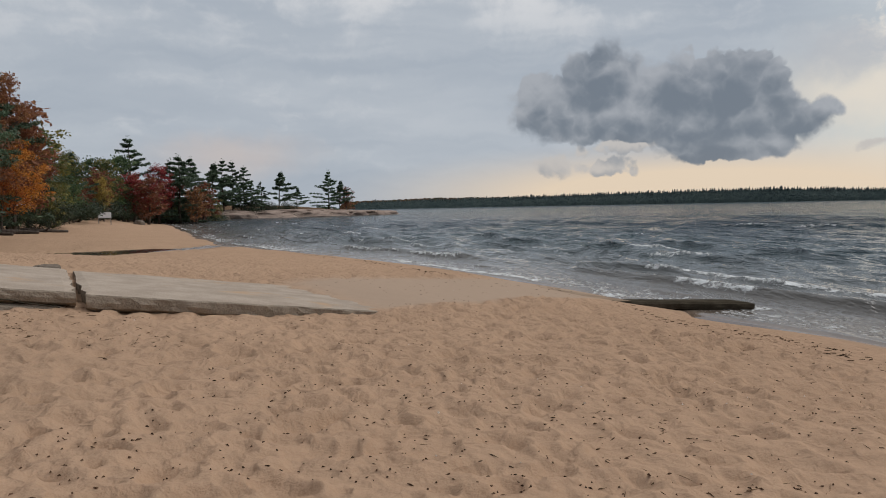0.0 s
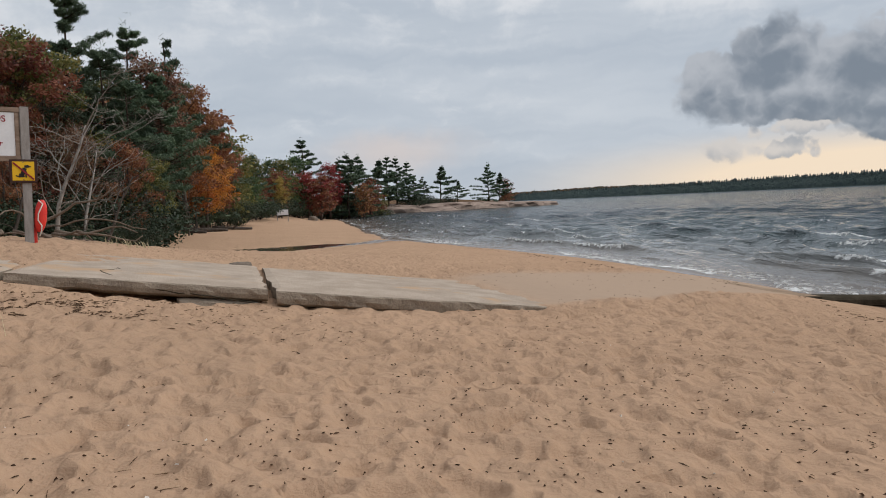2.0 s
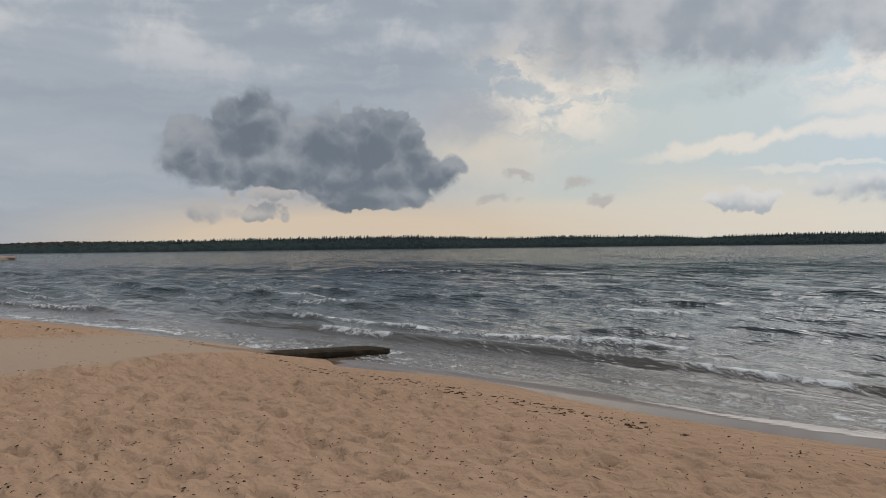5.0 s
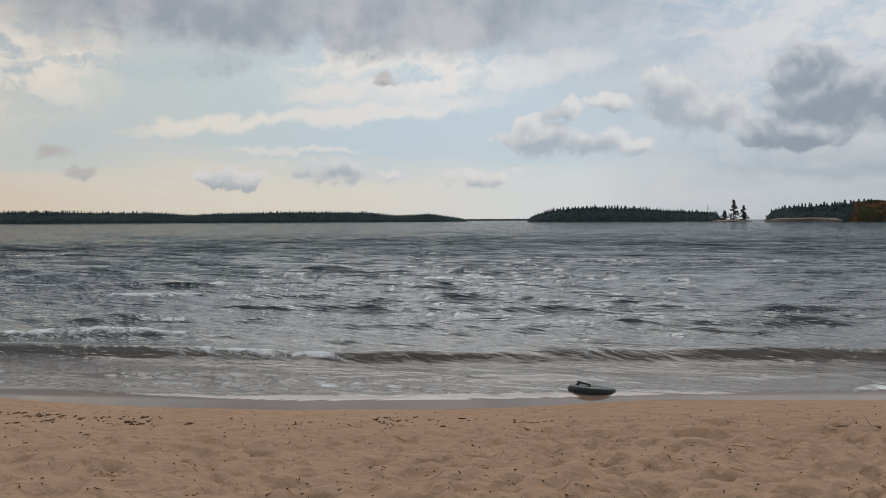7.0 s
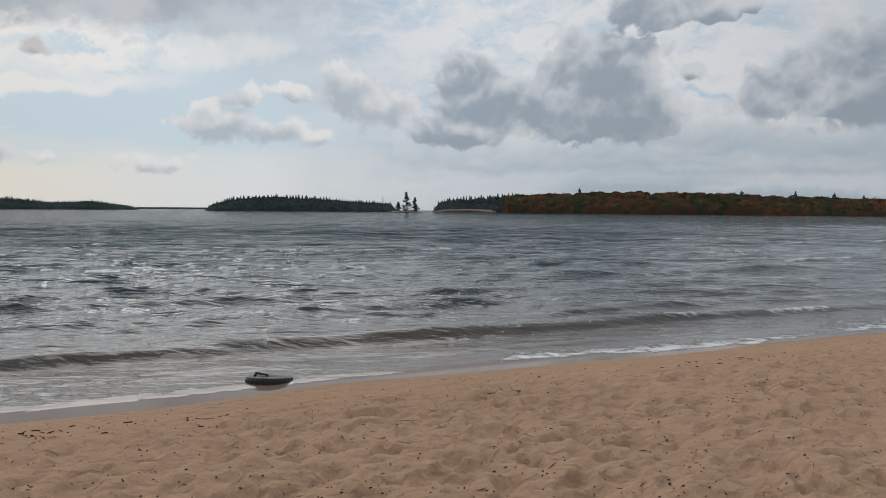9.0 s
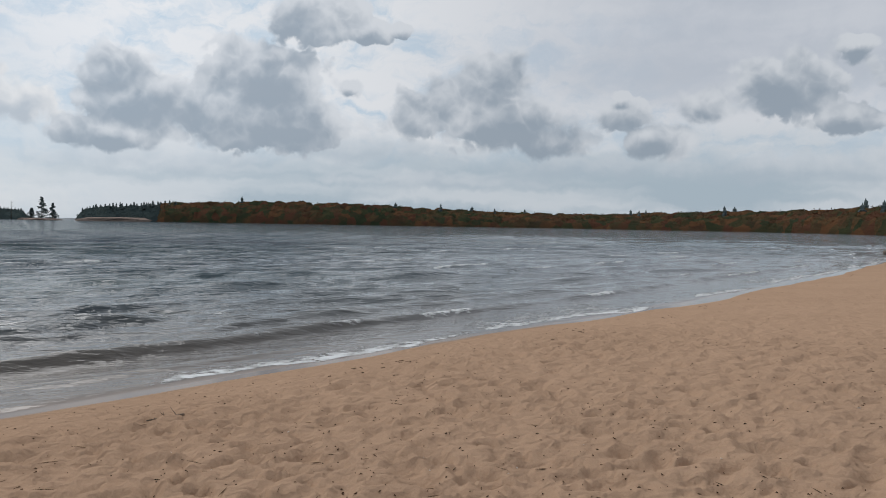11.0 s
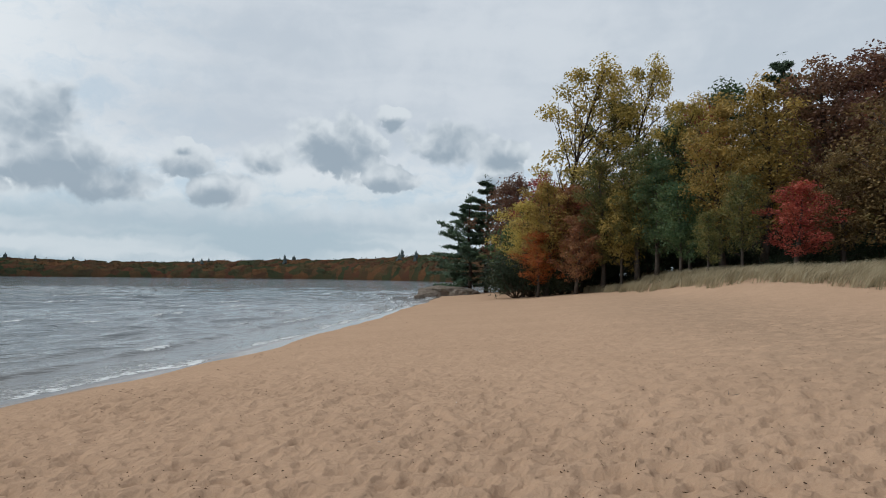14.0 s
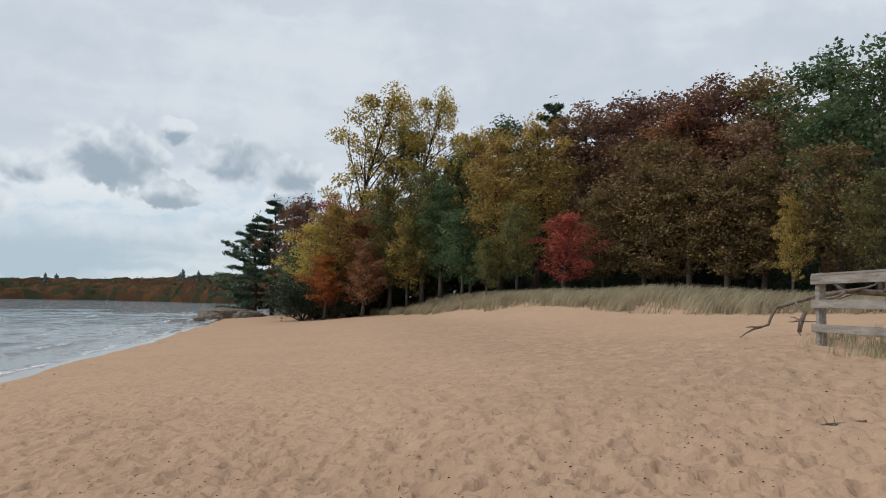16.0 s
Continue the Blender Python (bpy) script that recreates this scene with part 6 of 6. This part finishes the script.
# ---- the tyre in the shallows ----
def tyre():
    root = thing("old_tyre", "old black rubber tyre lying in the shallow water", "tyre")
    root.matrix_basis = pose(10.12, 1.72, LAKE_Z - 0.12, 0, 0, -10) @ Matrix.Rotation(radians(9), 4, "Y")
    bm = bmesh.new()
    n = 48
    prof = [(0.19, 0.02), (0.235, 0.0), (0.30, 0.012), (0.325, 0.05), (0.33, 0.10), (0.325, 0.15), (0.30, 0.188), (0.235, 0.20), (0.19, 0.18), (0.205, 0.10)]
    rows = []
    for i in range(n):
        a = 6.28318 * i / n
        tread = 0.008 if i % 2 else 0.0
        rows.append([bm.verts.new(((r - (tread if r > 0.31 else 0)) * math.cos(a), (r - (tread if r > 0.31 else 0)) * math.sin(a), z)) for r, z in prof])
    for i in range(n):
        a, b = rows[i], rows[(i + 1) % n]
        for k in range(len(prof)):
            bm.faces.new((a[k], b[k], b[(k + 1) % len(prof)], a[(k + 1) % len(prof)]))
    part("casing", bm, RUBBER, root)
    part("strap", tubes("strap", [([(-0.05, 0.2, 0.18), (-0.04, 0.18, 0.235), (0.04, 0.16, 0.225), (0.2, 0.1, 0.20)], [0.018, 0.022, 0.014, 0.012])], RUBBER, 6), None, root)


tyre()


# ---- cabin among the southern trees ----
def cabin():
    x, y = polar(-173.1, 61)
    root = thing("cabin", "small grey boarded cabin half hidden among the trees", "cabin")
    root.matrix_basis = pose(x, y, lift_to(x, y) + 0.1, 0, 0, 8) @ Matrix.Scale(0.34, 4)
    part("wall", box(4.2, 3.4, 2.4, (0, 0, 1.2), 0.02), CLAPBOARD, root)
    for i in range(9):
        part("board", box(4.24, 0.03, 0.22, (0, 1.71, 0.2 + i * 0.255), 0.01), CLAPBOARD, root)
    roof = bmesh.new()
    v = [roof.verts.new(p) for p in ((-2.4, 2.0, 2.35), (2.4, 2.0, 2.35), (2.4, 0, 3.7), (-2.4, 0, 3.7), (-2.4, -2.0, 2.35), (2.4, -2.0, 2.35))]
    for f in ((0, 1, 2, 3), (3, 2, 5, 4), (0, 3, 4), (1, 5, 2), (0, 4, 5, 1)):
        roof.faces.new([v[i] for i in f])
    part("roof", roof, STONE, root)
    window = part("window", box(0.9, 0.05, 0.6, (0.6, 1.75, 1.0), 0.01), WHITE, root)
    part("pane", box(0.75, 0.03, 0.46, (0.6, 1.78, 1.0), 0.005), DARK_GLASS, window)


cabin()

# ---- dune grass, litter on the sand ----
def blades(name, spots, tall, per, mat, label, seed, width=0.03, lean=(-0.25, 0.1)):
    """Tufts of narrow leaning blades: one mesh."""
    rng = np.random.default_rng(seed)
    n = len(spots) * per
    at = np.repeat(np.array(spots, float), per, 0) + np.concatenate([rng.normal(0, 0.10, (n, 2)), np.zeros((n, 1))], 1)
    h = tall * rng.uniform(0.5, 1.2, (n, 1))
    tip = np.stack([rng.normal(lean[0], 0.28, n), rng.normal(lean[1], 0.28, n)], 1) * h
    a = rng.uniform(0, 3.14, n)
    side = np.stack([np.cos(a), np.sin(a), np.zeros(n)], 1) * width * rng.uniform(0.6, 1.4, (n, 1))
    mid = at + np.concatenate([tip * 0.35, h * 0.62], 1)
    end = at + np.concatenate([tip, h * 0.92], 1)
    verts = np.stack([at - side, at + side, mid + side * 0.8, mid - side * 0.8, end], 1).reshape(-1, 3)
    base = np.arange(n)[:, None] * 5
    faces = [tuple(r) for r in (base + np.array((0, 1, 2, 3))).tolist()] + [tuple(r) for r in (base + np.array((3, 2, 4))).tolist()]
    tagged(new(name, mesh_of(name, verts, faces, mat)), label, "grass", "", "stuff")


def scatter(n, test, box_, seed):
    rng = np.random.default_rng(seed)
    x, y = rng.uniform(box_[0], box_[1], n), rng.uniform(box_[2], box_[3], n)
    ok = test(x, y)
    x, y = x[ok], y[ok]
    return np.stack([x, y, ground(x, y, False) - 0.02], 1)


def on_dune(x, y):
    s = inland(x, y)
    inner = np.interp(y, (-75, -60, -45, -30, -20), (13.0, 16.0, 19.0, 24.5, 30.0)) + 3.0 * (fractal(x, y, 6.0, 2, 0.5, 41) - 0.5)
    return (s > inner) & (s < inner + 9.0) & (fractal(x, y, 1.6, 2, 0.5, 43) > 0.28)


blades("dune_grass", scatter(52000, on_dune, (-32, 40, -78, -20), 3), 0.68, 7, GRASS, "pale dry beach grass covering the low dune", 4, 0.013, (-0.55, 0.1))
blades("fence_grass", scatter(900, lambda x, y: (np.hypot((x + 4.6) / 1.0, (y + 13.9) / 1.8) < 1) & (fractal(x, y, 0.7, 2, 0.5, 44) > 0.52), (-7, -2, -17, -10), 5), 0.30, 10, GRASS, "dry grass growing round the fence", 6, 0.005)
blades("bank_grass", scatter(600, lambda x, y: np.hypot((x + 5.75) / 0.7, (y - 5.9) / 0.6) < 1, (-7, -4, 4.5, 7.5), 7), 0.30, 9, GRASS, "tuft of dry grass on the sand bank", 8, 0.004)
blades("ramp_weeds", scatter(36, lambda x, y: np.hypot(x + 9.2, y - 15.6) < 0.5, (-10, -8.5, 14.5, 16.5), 9), 0.28, 4, GRASS, "sparse dry weeds beside the ramp", 10, 0.010)


def litter(name, n, mat, label, seed, lengths, thick, lo, hi, spread, middle=(0.0, 0.0)):
    """Bits of bark, twig and leaf dropped on the sand: one mesh."""
    rng = np.random.default_rng(seed)
    r = lo * (hi / lo) ** rng.uniform(0, 1, n)
    a = rng.uniform(-math.pi, math.pi, n)
    x, y = middle[0] + r * np.sin(a), middle[1] + r * np.cos(a)
    ok = (inland(x, y) > 0.8) & (fractal(x, y, 3.0, 2, 0.5, 46) > spread)
    x, y = x[ok], y[ok]
    z = ground(x, y)
    n = len(x)
    l = rng.uniform(*lengths, n) * rng.uniform(0.4, 1.0, n)
    t = thick * rng.uniform(0.5, 1.3, n)
    a = rng.uniform(0, 6.28, n)
    u = np.stack([np.cos(a), np.sin(a), rng.normal(0, 0.12, n)], 1) * l[:, None] * 0.5
    v = np.stack([-np.sin(a), np.cos(a), np.zeros(n)], 1) * t[:, None]
    p = np.stack([x, y, z + 0.003], 1)
    up = np.array((0, 0, 1.0)) * (t[:, None] * 1.1)
    k = v * rng.normal(0, 1.2, (n, 1))
    verts = np.stack([p - u - v * 0.5, p - u + v * 0.5, p + k + v, p + k - v, p + u, p - u + up * 0.6, p + k + up * 1.4], 1).reshape(-1, 3)
    b = np.arange(n)[:, None] * 7
    faces = []
    for f in ((0, 3, 6, 5), (1, 5, 6, 2), (3, 4, 6), (2, 6, 4), (0, 5, 1)):
        faces += [tuple(q) for q in (b + np.array(f)).tolist()]
    tagged(new(name, mesh_of(name, verts, faces, mat)), label, "litter", "", "stuff")


litter("beach_litter", 20000, DEBRIS, "scattered dark bits of twig, bark and leaf on the sand", 11, (0.012, 0.050), 0.0056, 2.2, 60, 0.30)
litter("twig_litter", 3800, DEBRIS, "thin dark twigs scattered on the sand", 12, (0.06, 0.20), 0.0035, 2.2, 40, 0.42)
litter("pale_chips", 460, PEBBLES, "small pale shells and chips on the sand", 13, (0.012, 0.03), 0.007, 2.5, 25, 0.40)
litter("bank_litter", 1500, DEBRIS, "dense twigs and leaf scraps on the sand below the ramp", 14, (0.03, 0.17), 0.006, 0.3, 3.4, 0.26, (-5.4, 7.4))


def wrack():
    """The dark line of twigs and bark that the waves left."""
    rng = np.random.default_rng(15)
    n = 1500
    k = rng.uniform(14.0, 31.0, n)
    i = k.astype(int)
    f = (k - i)[:, None]
    p = SHORE[i] * (1 - f) + SHORE[i + 1] * f
    d = SHORE[i + 1] - SHORE[i]
    nrm = np.stack([d[:, 1], -d[:, 0]], 1) / np.hypot(d[:, 0], d[:, 1])[:, None]
    nrm = np.where((nrm[:, :1] > 0), -nrm, nrm)
    p = p + nrm * (0.9 + np.abs(rng.normal(0, 0.35, n)) + 1.0 * fractal(p[:, 0], p[:, 1], 4.0, 2, 0.5, 48))[:, None]
    ok = fractal(p[:, 0], p[:, 1], 2.5, 2, 0.5, 49) > 0.50
    p = p[ok & ((p[:, 1] > 6) | (rng.random(n) < 0.4))]
    n = len(p)
    z = ground(p[:, 0], p[:, 1])
    a = rng.uniform(0, 6.28, n)
    l, t = rng.uniform(0.02, 0.10, n), rng.uniform(0.003, 0.008, n)
    u = np.stack([np.cos(a), np.sin(a), np.zeros(n)], 1) * l[:, None] * 0.5
    v = np.stack([-np.sin(a), np.cos(a), np.zeros(n)], 1) * t[:, None]
    q = np.stack([p[:, 0], p[:, 1], z + 0.004], 1)
    up = np.array((0, 0, 1.0)) * t[:, None] * 1.4
    verts = np.stack([q - u - v, q - u + v, q + u + v, q + u - v, q - u * 0.8 + up, q + u * 0.8 + up], 1).reshape(-1, 3)
    b = np.arange(n)[:, None] * 6
    faces = []
    for f in ((0, 3, 5, 4), (1, 4, 5, 2)):
        faces += [tuple(w) for w in (b + np.array(f)).tolist()]
    tagged(new("wrack_line", mesh_of("wrack_line", verts, faces, DEBRIS)), "dark line of twigs and bark left by the waves", "litter", "", "stuff")


wrack()
